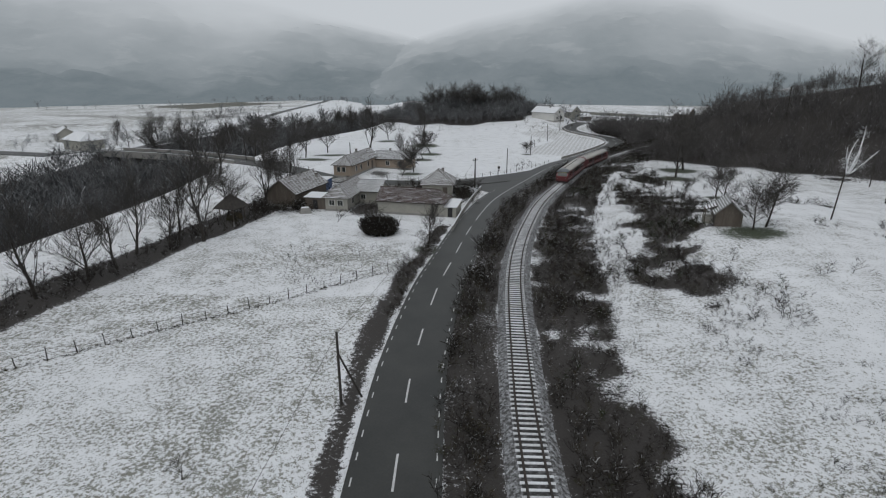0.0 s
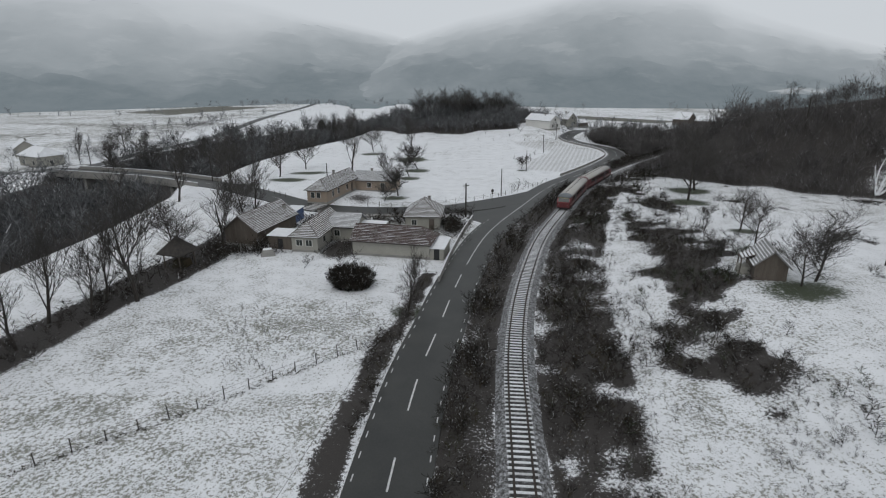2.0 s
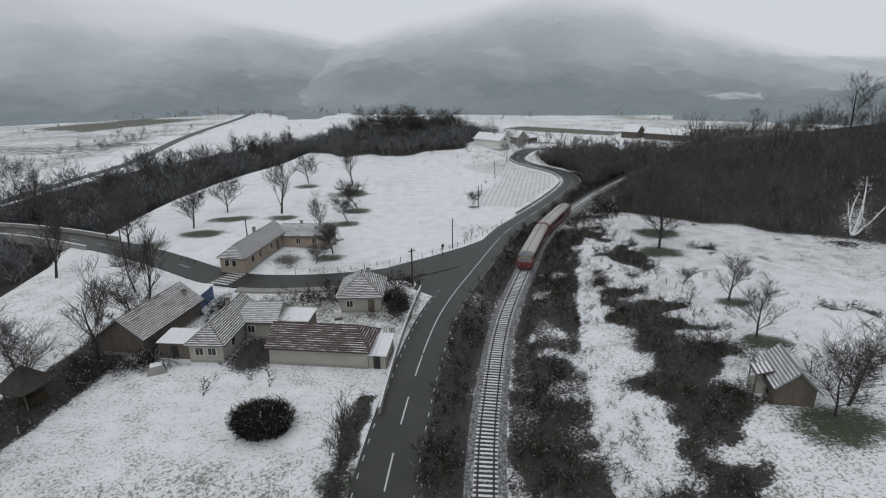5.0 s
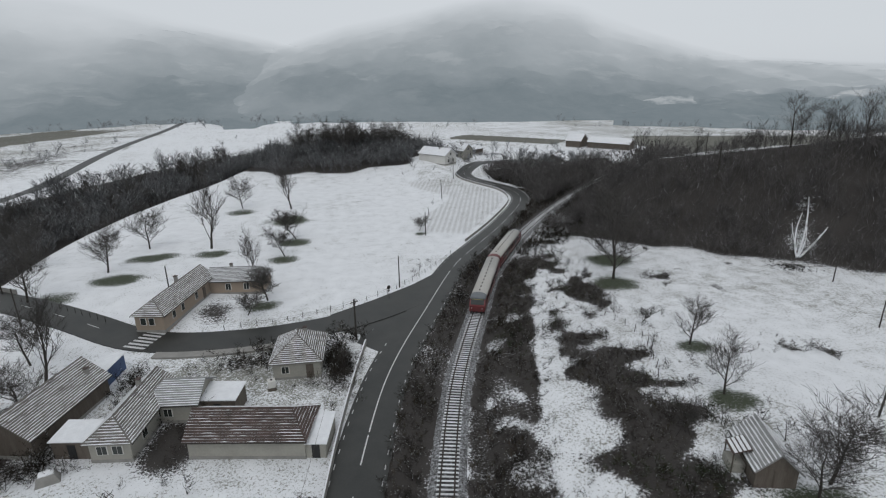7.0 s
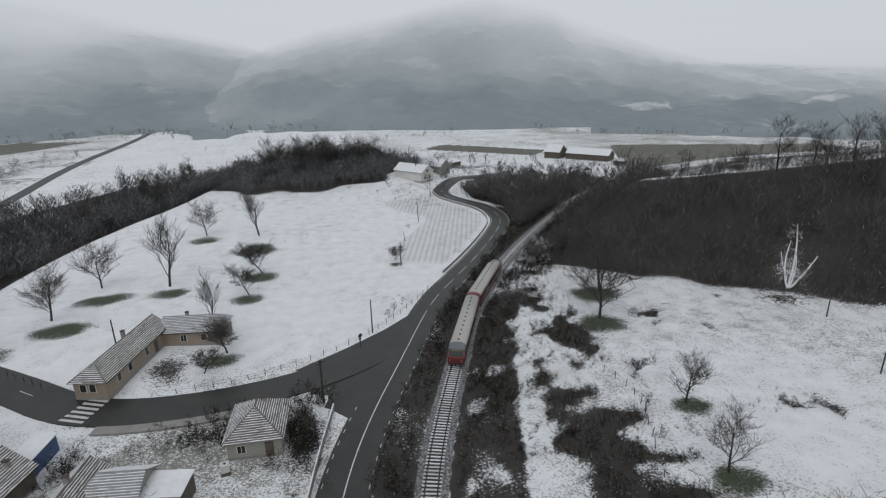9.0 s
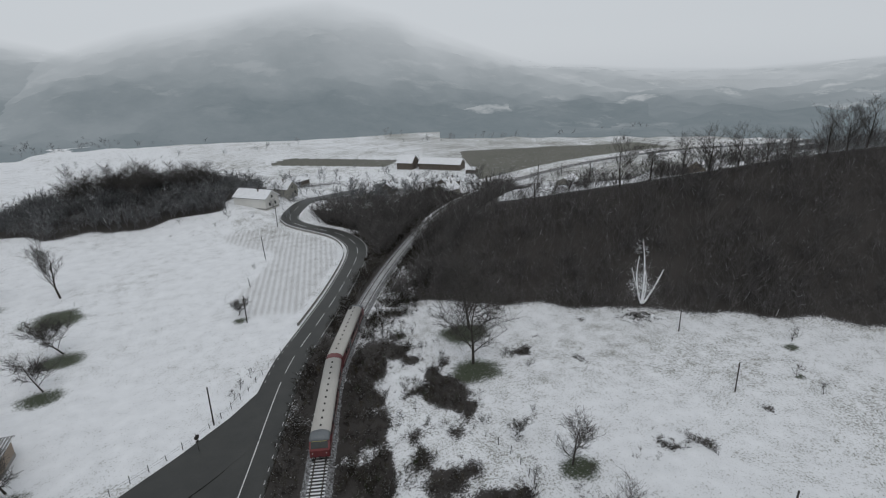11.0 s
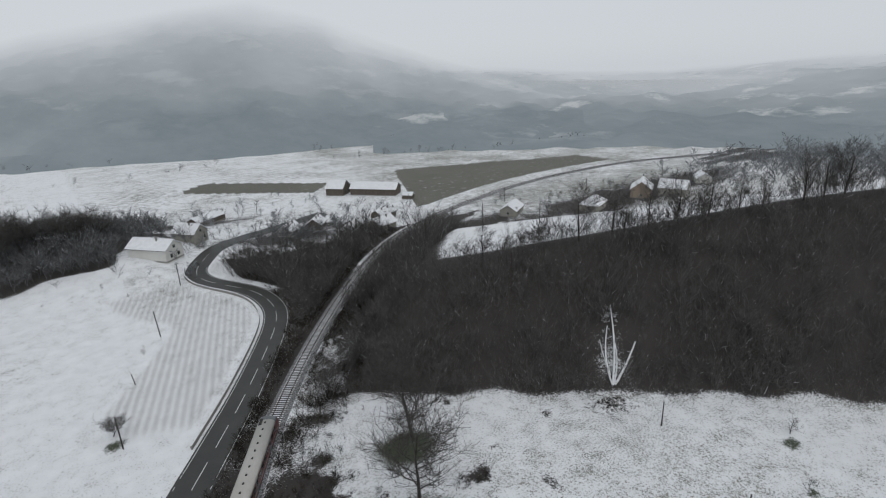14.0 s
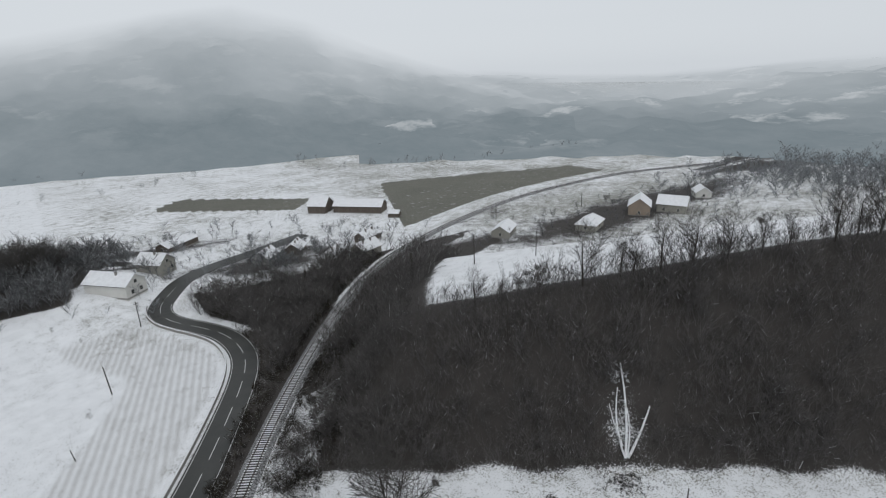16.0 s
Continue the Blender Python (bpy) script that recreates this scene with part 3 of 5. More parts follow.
fl.slab([(p[0], p[1], gz(18, 138) + 0.085) for p in ((29, 154.5), (20, 146.5), (12, 141), (4, 136.3), (-2, 134.3), (-2, 128.6), (4, 127), (8.6, 123.2), (11.6, 119.5), (14.5, 121), (20.5, 133.5), (27, 147))][::-1], 0.25)
part("junction", fl, ASPHALT, side_road)

# ---- railway ----
RZ = np.zeros(len(RAILWAY))
rail_t = np.gradient(RAILWAY, axis=0)
rail_t /= np.hypot(*rail_t.T)[:, None]
rail_n = np.stack([rail_t[:, 1], -rail_t[:, 0]], 1)
rings = []
for p, q in zip(RAILWAY, rail_n):
    rings.append([(*(p + q * o), h) for o, h in ((-2.4, -0.3), (2.4, -0.3), (1.95, 0.05), (1.4, 0.40), (-1.4, 0.40), (-1.95, 0.05))])
ballast = part("ballast", Builder().loft(rings), BALLAST)
tagged(ballast, "stone ballast bed half covered in snow", "track bed", kind="structure")
track = thing("railway_track", pose(0, 0, 0), "single railway track with rusty rails and snowy sleepers", "railway track", kind="structure")
part("inner_ballast", Builder().loft([[(*(p + q * o), h) for o, h in ((-1.1, 0.34), (1.1, 0.34), (1.05, 0.415), (-1.05, 0.415))] for p, q in zip(RAILWAY, rail_n)]), BED, track, "dark wet stones between the sleepers")
for side in (-0.75, 0.75):
    prof = ((-0.09, 0.44), (0.09, 0.44), (0.09, 0.48), (0.05, 0.50), (0.05, 0.61), (-0.05, 0.61), (-0.05, 0.50), (-0.09, 0.48))
    part("rail", Builder().loft([[(*(p + q * (side + o)), h) for o, h in prof] for p, q in zip(RAILWAY, rail_n)]), RAIL, track)

# ---- far hills in the mist ----
def far_hills(name, bearings, rises, near, far, seed, label, foot_mist=0.0, clearings=0.25):
    """A range of wooded slopes: its skyline, in degrees above the eye, by bearing, and the distances of foot and crest."""
    n, m = 260, 60
    az, f = np.meshgrid(np.radians(np.linspace(bearings[0], bearings[-1], n)), np.linspace(0, 1.0, m))
    foot = near * (1 + 0.06 * (value_noise(np.degrees(az), 0 * az, 9, seed) - 0.5))
    d = foot + (far - foot) * f
    rise = np.interp(np.degrees(az), bearings, rises)
    top = 45 + (far - 60) * np.tan(np.radians(rise))
    x, y = d * np.sin(az), 40 + d * np.cos(az)
    z = -2.5 + (top + 2.5) * step_up(f, -0.02, 1.0) + (14 * (value_noise(x, y, 70, seed + 1) - 0.5) + 9 * value_noise(x, y, 16, seed + 2)) * step_up(f, 0, 0.15) * (1 - step_up(f, 0.45, 0.85))
    i = np.arange(n * m).reshape(m, n)
    p, q, s, t = i[:-1, :-1].ravel(), i[:-1, 1:].ravel(), i[1:, 1:].ravel(), i[1:, :-1].ravel()
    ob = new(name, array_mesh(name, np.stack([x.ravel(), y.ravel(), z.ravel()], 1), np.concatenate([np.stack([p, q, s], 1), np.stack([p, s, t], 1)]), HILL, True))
    # lift drives the painted haze; foot_mist starts it at the foot.
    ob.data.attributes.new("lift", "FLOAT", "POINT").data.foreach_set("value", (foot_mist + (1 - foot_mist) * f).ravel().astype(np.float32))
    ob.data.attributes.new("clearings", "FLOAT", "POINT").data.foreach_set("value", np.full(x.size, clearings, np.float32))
    return tagged(ob, label, "backdrop", kind="structure")


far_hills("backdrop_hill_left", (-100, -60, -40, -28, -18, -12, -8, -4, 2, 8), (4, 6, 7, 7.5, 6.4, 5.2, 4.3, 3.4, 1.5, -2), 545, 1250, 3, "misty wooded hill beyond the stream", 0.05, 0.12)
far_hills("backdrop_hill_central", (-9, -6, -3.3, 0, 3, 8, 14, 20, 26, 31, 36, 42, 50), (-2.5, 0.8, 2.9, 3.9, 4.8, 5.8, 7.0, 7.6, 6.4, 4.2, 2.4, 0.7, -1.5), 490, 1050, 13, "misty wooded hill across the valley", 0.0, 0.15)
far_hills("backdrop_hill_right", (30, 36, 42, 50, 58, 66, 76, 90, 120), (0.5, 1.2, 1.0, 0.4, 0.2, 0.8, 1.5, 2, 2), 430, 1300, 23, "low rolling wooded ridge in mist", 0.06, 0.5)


# ---- bare trees ----
def grow(rng, height, spread, levels=3, kids=(7, 5, 4), lean=0.12, low=0.28, rise=0.16):
    """Limbs of a leafless tree: a list of (start, end, start radius, end radius)."""
    segs = []

    def limb(p, d, length, r, level):
        n = 3 if level == 0 else 2
        pts = [p]
        for i in range(n):
            d = (d + Vector((rng.normal(), rng.normal(), rng.normal() * 0.5)) * (0.10 + 0.09 * level)).normalized()
            if level > 0:
                d = (d + Vector((0, 0, rise))).normalized()
            q = pts[-1] + d * (length / n)
            segs.append((pts[-1], q, r * (1 - 0.75 * i / n), r * (1 - 0.75 * (i + 1) / n), level))
            pts.append(q)
        if level == levels:
            return
        for j in range(kids[level]):
            f = low + (1 - low) * (j + rng.random()) / kids[level] if level == 0 else 0.2 + 0.8 * rng.random()
            k = min(int(f * n), n - 1)
            s = pts[k].lerp(pts[k + 1], f * n - k)
            az = rng.random() * math.tau
            out = Vector((math.cos(az), math.sin(az), 0))
            nd = (d * (0.45 + 0.25 * rng.random()) + out * (0.55 + 0.4 * rng.random()) * spread).normalized()
            limb(s, nd, length * (0.62 - 0.22 * f * (level == 0)) * (0.75 + 0.5 * rng.random()), r * (1 - 0.75 * f) * 0.55, level + 1)
    limb(Vector((0, 0, -0.3)), Vector((rng.normal() * lean, rng.normal() * lean, 1)).normalized(), height * 0.78, height * 0.022, 0)
    return segs


def limb_mesh(name, segs, mat, sides=4, thick=0.0):
    """Tapered limbs as one mesh."""
    v, f = [], []
    for a, b, ra, rb, level in segs:
        ra, rb = max(ra, thick), max(rb, thick * 0.7)
        d = (b - a).normalized()
        u = d.orthogonal().normalized()
        w, k = d.cross(u), len(v)
        for p, r in ((a, ra), (b, rb)):
            v += [tuple(p + r * (math.cos(i * math.tau / sides) * u + math.sin(i * math.tau / sides) * w)) for i in range(sides)]
        for i in range(sides):
            j = (i + 1) % sides
            f += [(k + i, k + j, k + sides + j), (k + i, k + sides + j, k + sides + i)]
    return array_mesh(name, np.array(v), np.array(f), mat)


def bare_tree(seed, height, spread, label, kids=(8, 5, 5), lean=0.1, low=0.28, thick=0.02, rise=0.16):
    rng = np.random.default_rng(seed)
    segs = grow(rng, height, spread, 3, kids, lean, low, rise)
    t = thing("tree", pose(0, 0, -100), label, "tree")
    part("trunk", limb_mesh("trunk", [s for s in segs if s[4] == 0], BARK, 7), BARK, t)
    part("crown", limb_mesh("crown", [s for s in segs if s[4] > 0], TWIG, 3, thick), TWIG, t)
    return t


def place(ob, x, y, scale=1.0, yaw=0.0, first=None, lift=0.0):
    m = pose(x, y, gz(x, y) + lift, 0, 0, yaw) @ Matrix.Diagonal((scale, scale, scale, 1))
    return copy_thing(ob, m)


KINDS = {
    "orchard": bare_tree(3, 6.0, 1.15, "leafless gnarled orchard tree standing in snow-free grass", (11, 8, 8), 0.15, 0.25, 0.022),
    "upright": bare_tree(7, 10.0, 0.75, "tall leafless tree with upright branches", (13, 8, 7), 0.06, 0.2, 0.019),
    "spreading": bare_tree(11, 10.5, 1.0, "leafless spreading tree with a dense twig crown", (14, 9, 7), 0.1, 0.2, 0.023),
    "ash": bare_tree(23, 11.0, 0.62, "tall leafless tree with long upswept limbs", (9, 7, 7), 0.12, 0.16, 0.024, 0.34),
    "crest": bare_tree(29, 11.5, 0.95, "leafless round-crowned tree on the edge of the slope", (11, 8, 6), 0.1, 0.12, 0.017, 0.22),
    "sapling": bare_tree(17, 2.6, 1.0, "small leafless shrub poking out of the snow", (6, 4, 3), 0.2, 0.1, 0.012),
}
SPOTS = [
    ("spreading", 61.3, 139, 1.0, 20), ("spreading", 68.6, 151.2, 1.1, 130), ("upright", 56.8, 108.6, 0.72, 40), ("upright", 51, 94.3, 0.68, 200),
    ("orchard", 54.5, 118, 0.55, 10), ("sapling", 50.2, 108.5, 1.4, 60), ("sapling", 57.5, 106, 0.8, 10), ("spreading", 49.3, 78.2, 0.6, 300),
    ("spreading", 46.6, 76.8, 0.48, 30), ("orchard", 42, 88.5, 0.6, 150), ("sapling", 38, 66, 0.9, 0), ("sapling", 49, 87, 1.5, 0), ("sapling", 50.5, 84.5, 1.3, 110), ("sapling", 44, 91, 1.5, 70),
    ("ash", -49, 59, 0.85, 0), ("upright", -46.5, 65, 0.8, 80), ("ash", -52, 50, 0.75, 300), ("ash", -46, 75.5, 0.8, 140), ("ash", -42, 77.6, 0.62, 160), ("ash", -38.6, 82, 1.05, 0),
    ("ash", -42.5, 81.5, 0.7, 90), ("spreading", -40, 97, 0.75, 200), ("ash", -36, 105, 0.8, 33), ("spreading", -34.5, 113, 0.62, 230), ("ash", -45, 69, 0.66, 250), ("ash", -2.4, 79.4, 0.5, 60), ("sapling", -3.5, 82, 1.1, 0),
    ("spreading", -43, 167, 0.75, 10), ("spreading", -40.3, 187, 0.75, 70), ("ash", -25, 183.3, 1.05, 140), ("orchard", -6.3, 172, 0.95, 200), ("orchard", -4.2, 186.7, 1.2, 260),
    ("orchard", -8, 145, 1.1, 320), ("spreading", -51, 151, 0.8, 50), ("spreading", -23, 226.5, 0.7, 100), ("ash", -7.2, 221, 0.95, 220), ("ash", -12, 158, 0.6, 170),
    ("orchard", -10.9, 138.5, 0.7, 15), ("orchard", 28.6, 185.5, 0.75, 0), ("sapling", 116.9, 112.1, 1.5, 40), ("sapling", 105.3, 105.2, 1.1, 90), ("sapling", 68.4, 136.8, 0.7, 10),
    ("sapling", -17.5, 29, 0.9, 0), ("sapling", 103, 100, 1.0, 200), ("sapling", 108, 90, 1.3, 140), ("sapling", 21.5, 151.5, 1.0, 0), ("sapling", 23, 154, 1.1, 70), ("sapling", 25.5, 157, 0.9, 150),
    ("sapling", 38, 214, 0.8, 30), ("spreading", -62, 176, 0.8, 10), ("ash", -57, 135, 0.9, 60), ("ash", -36, 122, 0.8, 110), ("spreading", -40, 127, 0.6, 170),
    ("spreading", -108, 196, 0.8, 0), ("spreading", -126, 238, 0.8, 90), ("ash", -133, 219, 0.7, 45), ("ash", -105, 212, 0.8, 45),
]
for kind, x, y, s, yaw in SPOTS:
    place(KINDS[kind], x, y, s if kind == "sapling" else s * (1.25 if x < 0 else 1.3 if kind == "spreading" else 1.05), yaw)
# the row of trees on the crest
rng = np.random.default_rng(5)
CREST = [(102.5, 171.5, 0.75), (118.5, 158, 1.25), (124, 153.5, 1.0), (126, 152, 0.8), (129.5, 148.5, 1.05), (133.5, 144.5, 1.1), (138.3, 140.3, 1.0), (142.7, 136.2, 0.75), (146, 133, 0.7), (151, 127.5, 1.05), (154, 125, 0.95), (157, 122.5, 1.1), (165, 114, 1.0), (174, 106, 1.05), (119, 173.4, 0.5), (124, 174.6, 0.45), (113, 164, 0.4), (180, 150, 0.5), (98.8, 189, 0.45)]
for x, y, k in CREST:
    tagged(place(KINDS["crest" if k > 0.6 else "orchard"], x, y, k * 0.8, rng.random() * 360), group="trees on the crest")
# tall trees on the knoll and along the stream
for i in range(14):
    place(KINDS["spreading" if i % 3 else "upright"], -6 + 3.4 * i + rng.normal() * 2, 290 + 10 * rng.random(), 0.95 + 0.35 * rng.random(), rng.random() * 360)
for i in range(26):
    q = STREAM[np.argmin(np.abs(STREAM[:, 1] - (182 + 6.2 * i)))]
    place(KINDS[("ash", "upright", "spreading")[i % 3]], q[0] + (9 if i % 2 else -3) + rng.normal() * 4, q[1] + rng.normal() * 2, 0.8 + 0.35 * rng.random(), rng.random() * 360)


# ---- woods and undergrowth ----
def clump(seed, height, spread, kids, levels=2, thick=0.03, slim=1.0):
    """A bare bush or young tree as flat ribbons, to be strewn in thickets."""
    rng = np.random.default_rng(seed)
    v, f = [], []
    for a, b, ra, rb, level in grow(rng, height, spread, levels, kids, 0.2, 0.08):
        d = (b - a).normalized()
        u = d.orthogonal().normalized()
        w = (u * math.cos(level * 2.1 + len(v)) + d.cross(u) * math.sin(level * 2.1 + len(v)))
        k = len(v)
        ra, rb = max(ra * slim, thick), max(rb * slim, thick * 0.6)
        v += [tuple(a - w * ra), tuple(a + w * ra), tuple(b + w * rb), tuple(b - w * rb)]
        f += [(k, k + 1, k + 2), (k, k + 2, k + 3)]
    return np.array(v), np.array(f)


def strew(name, spots, kinds, mat, label, seed, low=0.7, high=1.3, category="undergrowth"):
    """Clumps strewn over the spots as one mass."""
    rng = np.random.default_rng(seed)
    vs, fs, k = [], [], 0
    z = ground_height(spots[:, 0], spots[:, 1])
    swell = 0.55 + 0.9 * value_noise(spots[:, 0], spots[:, 1], 5, 17)
    for (x, y), h, size in zip(spots, z, swell):
        v, f = kinds[rng.integers(len(kinds))]
        a, s = rng.random() * math.tau, (low + (high - low) * rng.random()) * size
        c, d = math.cos(a) * s, math.sin(a) * s
        vs.append(np.stack([v[:, 0] * c - v[:, 1] * d + x, v[:, 0] * d + v[:, 1] * c + y, v[:, 2] * s + h], 1))
        fs.append(f + k)
        k += len(v)
    ob = new(name, array_mesh(name, np.concatenate(vs), np.concatenate(fs), mat))
    return tagged(ob, label, category, kind="stuff")


def scatter(n, box, test, seed):
    """Random places within a box of the plan where test is above a random draw."""
    rng = np.random.default_rng(seed)
    x, y = rng.uniform(box[0], box[1], n), rng.uniform(box[2], box[3], n)
    keep = test(x, y) > rng.random(n)
    return np.stack([x[keep], y[keep]], 1)


def brush_of(x, y):
    return covers(x, y)[0]


def hill_zone(x, y):
    u, s = (x - 80) * FU[0] + (y - 159) * FU[1], (x - 80) * FN[0] + (y - 159) * FN[1]
    return ((s > -4) & (s < 29) & (u > -75)) * brush_of(x, y) * (np.hypot(x - 109.2, y - 141.3) > 4.8) * (away(x, y, RAILWAY)[0] > 6.5)


def low_zone(x, y):
    u, s = (x - 80) * FU[0] + (y - 159) * FU[1], (x - 80) * FN[0] + (y - 159) * FN[1]
    stream, _, _ = away(x, y, STREAM)
    rail, _, _ = away(x, y, RAILWAY)
    b = brush_of(x, y)
    return np.where((s > -1) & (s < 30) & (u > -75), 0, b) * (np.abs(stream + 4) > 27) * np.where(np.abs(rail) < 2.6, 0, 1)


HILL_KINDS = [clump(20 + i, 5.0 + 0.8 * (i % 3), 0.5, (7, 5), 2, 0.026, 0.4) for i in range(6)]
BUSH_KINDS = [clump(40 + i, 1.7 + 0.3 * (i % 3), 1.2, (7, 5), 2, 0.02) for i in range(6)]
GULCH_KINDS = [clump(60 + i, 7.5 + (i % 3), 0.7, (8, 6), 2, 0.06, 0.5) for i in range(5)]
strew("hillside_wood", scatter(30000, (60, 215, 50, 262), hill_zone, 3), HILL_KINDS, SLOPE_WOOD, "dense leafless dark wood on the slope", 4, 0.5, 0.95, "wood")
strew("undergrowth", scatter(27000, (-6, 75, -8, 262), low_zone, 5), BUSH_KINDS, BRUSH, "dark leafless brambles beside the track", 6, 0.35, 1.0)
strew("bramble", scatter(12000, (-6, 75, -8, 262), low_zone, 15), BUSH_KINDS, SEDGE, "brown and greenish brambles among the brush", 16, 0.25, 0.7)


def ivy_zone(x, y):
    return brush_of(x, y) * (0.25 + bell(x, y, 38, 96, 9, 30)) * step_up(value_noise(x, y, 6, 83), 0.45, 0.6) * (away(x, y, RAILWAY)[0] > 3.0)


strew("green_bramble", scatter(9000, (8, 75, 10, 180), ivy_zone, 85), BUSH_KINDS, IVY, "dark green brambles and ivy in the thicket", 86, 0.3, 0.85)
strew("hedge_brush", scatter(4200, (-64, -10, -8, 125), low_zone, 25), BUSH_KINDS, BRUSH, "dark leafless hedge along the meadow", 26, 0.5, 1.3)


def gulch_zone(x, y):
    stream, _, _ = away(x, y, STREAM)
    side, _, _ = away(x, y, SIDE_ROAD)
    return (np.abs(stream + 4) < 20) * ((side < -6) | (side > 15)) * (y < 350) * np.where(stream > 12, 0.55, 1.0)


strew("streamside_wood", scatter(9000, (-125, 30, -5, 360), gulch_zone, 7), GULCH_KINDS, STREAM_WOOD, "leafless wood along the stream, greyed by painted haze", 8, 0.5, 1.1, "wood")


def knoll_zone(x, y):
    return (brush_of(x, y) > 0.4) * (y > 255) * (x < 60) * 1.0


strew("knoll_wood", scatter(2000, (-45, 62, 255, 335), knoll_zone, 9), GULCH_KINDS, STREAM_WOOD, "leafless wood on the knoll by the bend", 10, 0.45, 1.0, "wood")


def bend_zone(x, y):
    rail, _, _ = away(x, y, RAILWAY)
    road, _, _ = away(x, y, ROAD)
    return (rail < -3.6) * (road > 5.5) * (y > 205) * (y < 260) * (x > 68) * (x < 130) * 1.0


strew("bend_wood", scatter(3000, (68, 130, 205, 260), bend_zone, 19), HILL_KINDS, SLOPE_WOOD, "dark thicket between the bend and the track", 20, 0.6, 1.3, "wood")


FAR_KINDS = [clump(80 + i, 6.0 + (i % 3), 0.9, (8, 4), 2, 0.09) for i in range(4)]


def far_zone(x, y):
    """Rows of trees far across the valley."""
    foot = step_up(y, 545, 600)
    row = np.exp(-((y - 440 + 0.35 * (x - 200)) / 7) ** 2) * (x > 190) + 0.25 * np.exp(-((y - 470 - 0.1 * x) / 9) ** 2)
    village = 0.75 * bell(x, y, 105, 285, 40, 22) + 0.7 * bell(x, y, 60, 315, 50, 14) + 0.3 * bell(x, y, 290, 215, 60, 26) + 0.4 * bell(x, y, 390, 180, 60, 40) + 0.5 * bell(x, y, -140, 215, 40, 14) + 0.35 * bell(x, y, 40, 345, 60, 10)
    return np.clip(0.5 * foot + 0.6 * row + village, 0, 1)


def track_zone(x, y):
    u, s = (x - 80) * FU[0] + (y - 159) * FU[1], (x - 80) * FN[0] + (y - 159) * FN[1]
    rail, _, _ = away(x, y, RAILWAY)
    return (rail > 4.5) * (rail < 26) * ((s > 28) | (u < -60)) * (y > 185) * np.where(y < 194, 0.35, 1.0)


strew("trackside_wood", scatter(2600, (66, 150, 180, 268), track_zone, 29), HILL_KINDS, SLOPE_WOOD, "dark leafless thicket beside the track", 30, 0.7, 1.45, "wood")


def embankment_zone(x, y):
    rail, _, _ = away(x, y, RAILWAY)
    return brush_of(x, y) * (np.abs(rail) > 2.6) * (rail < 14) * (rail > -9)


strew("embankment_brush", scatter(12000, (44, 135, 158, 262), embankment_zone, 53), BUSH_KINDS, BRUSH, "leafless brush on the railway embankment", 54, 0.5, 1.3)
strew("embankment_bramble", scatter(5000, (44, 135, 158, 262), embankment_zone, 55), BUSH_KINDS, SEDGE, "brown brambles on the railway embankment", 56, 0.4, 0.9)


def yard_zone(x, y):
    return 0.9 * bell(x, y, 4.4, 119, 1.6, 5) + 0.5 * bell(x, y, -8.5, 121.5, 5, 3) + 0.8 * bell(x, y, 1, 113.3, 2.0, 0.8) + 0.6 * bell(x, y, -23.5, 117, 2.5, 5) + 0.7 * bell(x, y, -30, 102.5, 5, 2) + 0.5 * bell(x, y, 6.5, 126.5, 2, 1.5)


strew("yard_shrubs", scatter(5200, (-38, 9, 98, 130), yard_zone, 37), BUSH_KINDS, BRUSH, "leafless shrubs round the farm yards", 38, 0.4, 1.2, "shrubs")


def clod_zone(x, y):
    return (0.55 * bell(x, y, 27, 44, 6, 22) + 0.3 * bell(x, y, 24, 60, 10, 20)) * step_up(path_swell(x, y), 0.5, 0.62) * (covers(x, y)[0] < 0.5)


strew("low_bramble", scatter(9000, (14, 48, 18, 90), clod_zone, 39), BUSH_KINDS, BRUSH, "low dark bramble clumps in thin snow", 40, 0.2, 0.45)

def village_zone(x, y):
    rail, _, _ = away(x, y, RAILWAY)
    road, _, _ = away(x, y, ROAD)
    return (0.8 * bell(x, y, 98, 278, 34, 16) + 0.5 * bell(x, y, 40, 326, 40, 9)) * (np.abs(rail) > 5) * (np.abs(road) > 5)


strew("village_trees", scatter(2200, (10, 150, 250, 345), village_zone, 51), GULCH_KINDS, STREAM_WOOD, "leafless garden trees among the village houses", 52, 0.35, 0.8, "trees")


def garden_zone(x, y):
    s = (x - 80) * FN[0] + (y - 159) * FN[1]
    return (0.5 * bell(x, y, 230, 238, 60, 18) + 0.4 * bell(x, y, 300, 222, 40, 18)) * (s > 97) * (np.abs(away(x, y, RAILWAY)[0]) > 6)


strew("garden_trees", scatter(1300, (150, 360, 190, 285), garden_zone, 91), FAR_KINDS, STREAM_WOOD, "leafless garden trees and hedges in the valley", 92, 0.2, 0.6, "trees")


def bank_zone(x, y):
    return 0.55 * bell(x, y, -128, 222, 22, 22) * (away(x, y, VALLEY_ROAD)[0] < -5) + 0.4 * bell(x, y, -150, 360, 14, 60)


strew("bank_trees", scatter(1300, (-185, -95, 180, 440), bank_zone, 93), GULCH_KINDS, STREAM_WOOD, "leafless trees round the houses beyond the stream", 94, 0.3, 0.7, "trees")
strew("far_wood", scatter(9000, (-330, 460, 150, 640), far_zone, 21), FAR_KINDS, FARWOOD, "leafless trees far across the valley, paled by painted haze", 22, 0.35, 0.85, "wood")


def mist_zone(x, y):
    return 0.8 * bell(x, y, 385, 195, 45, 32) + 0.2 * bell(x, y, 330, 238, 30, 8) + 0.6 * bell(x, y, 440, 150, 60, 40)


strew("valley_wood", scatter(5200, (280, 540, 80, 280), mist_zone, 87), FAR_KINDS, FARWOOD, "leafless wood beyond the plateau, paled by painted haze", 88, 0.6, 1.35, "wood")

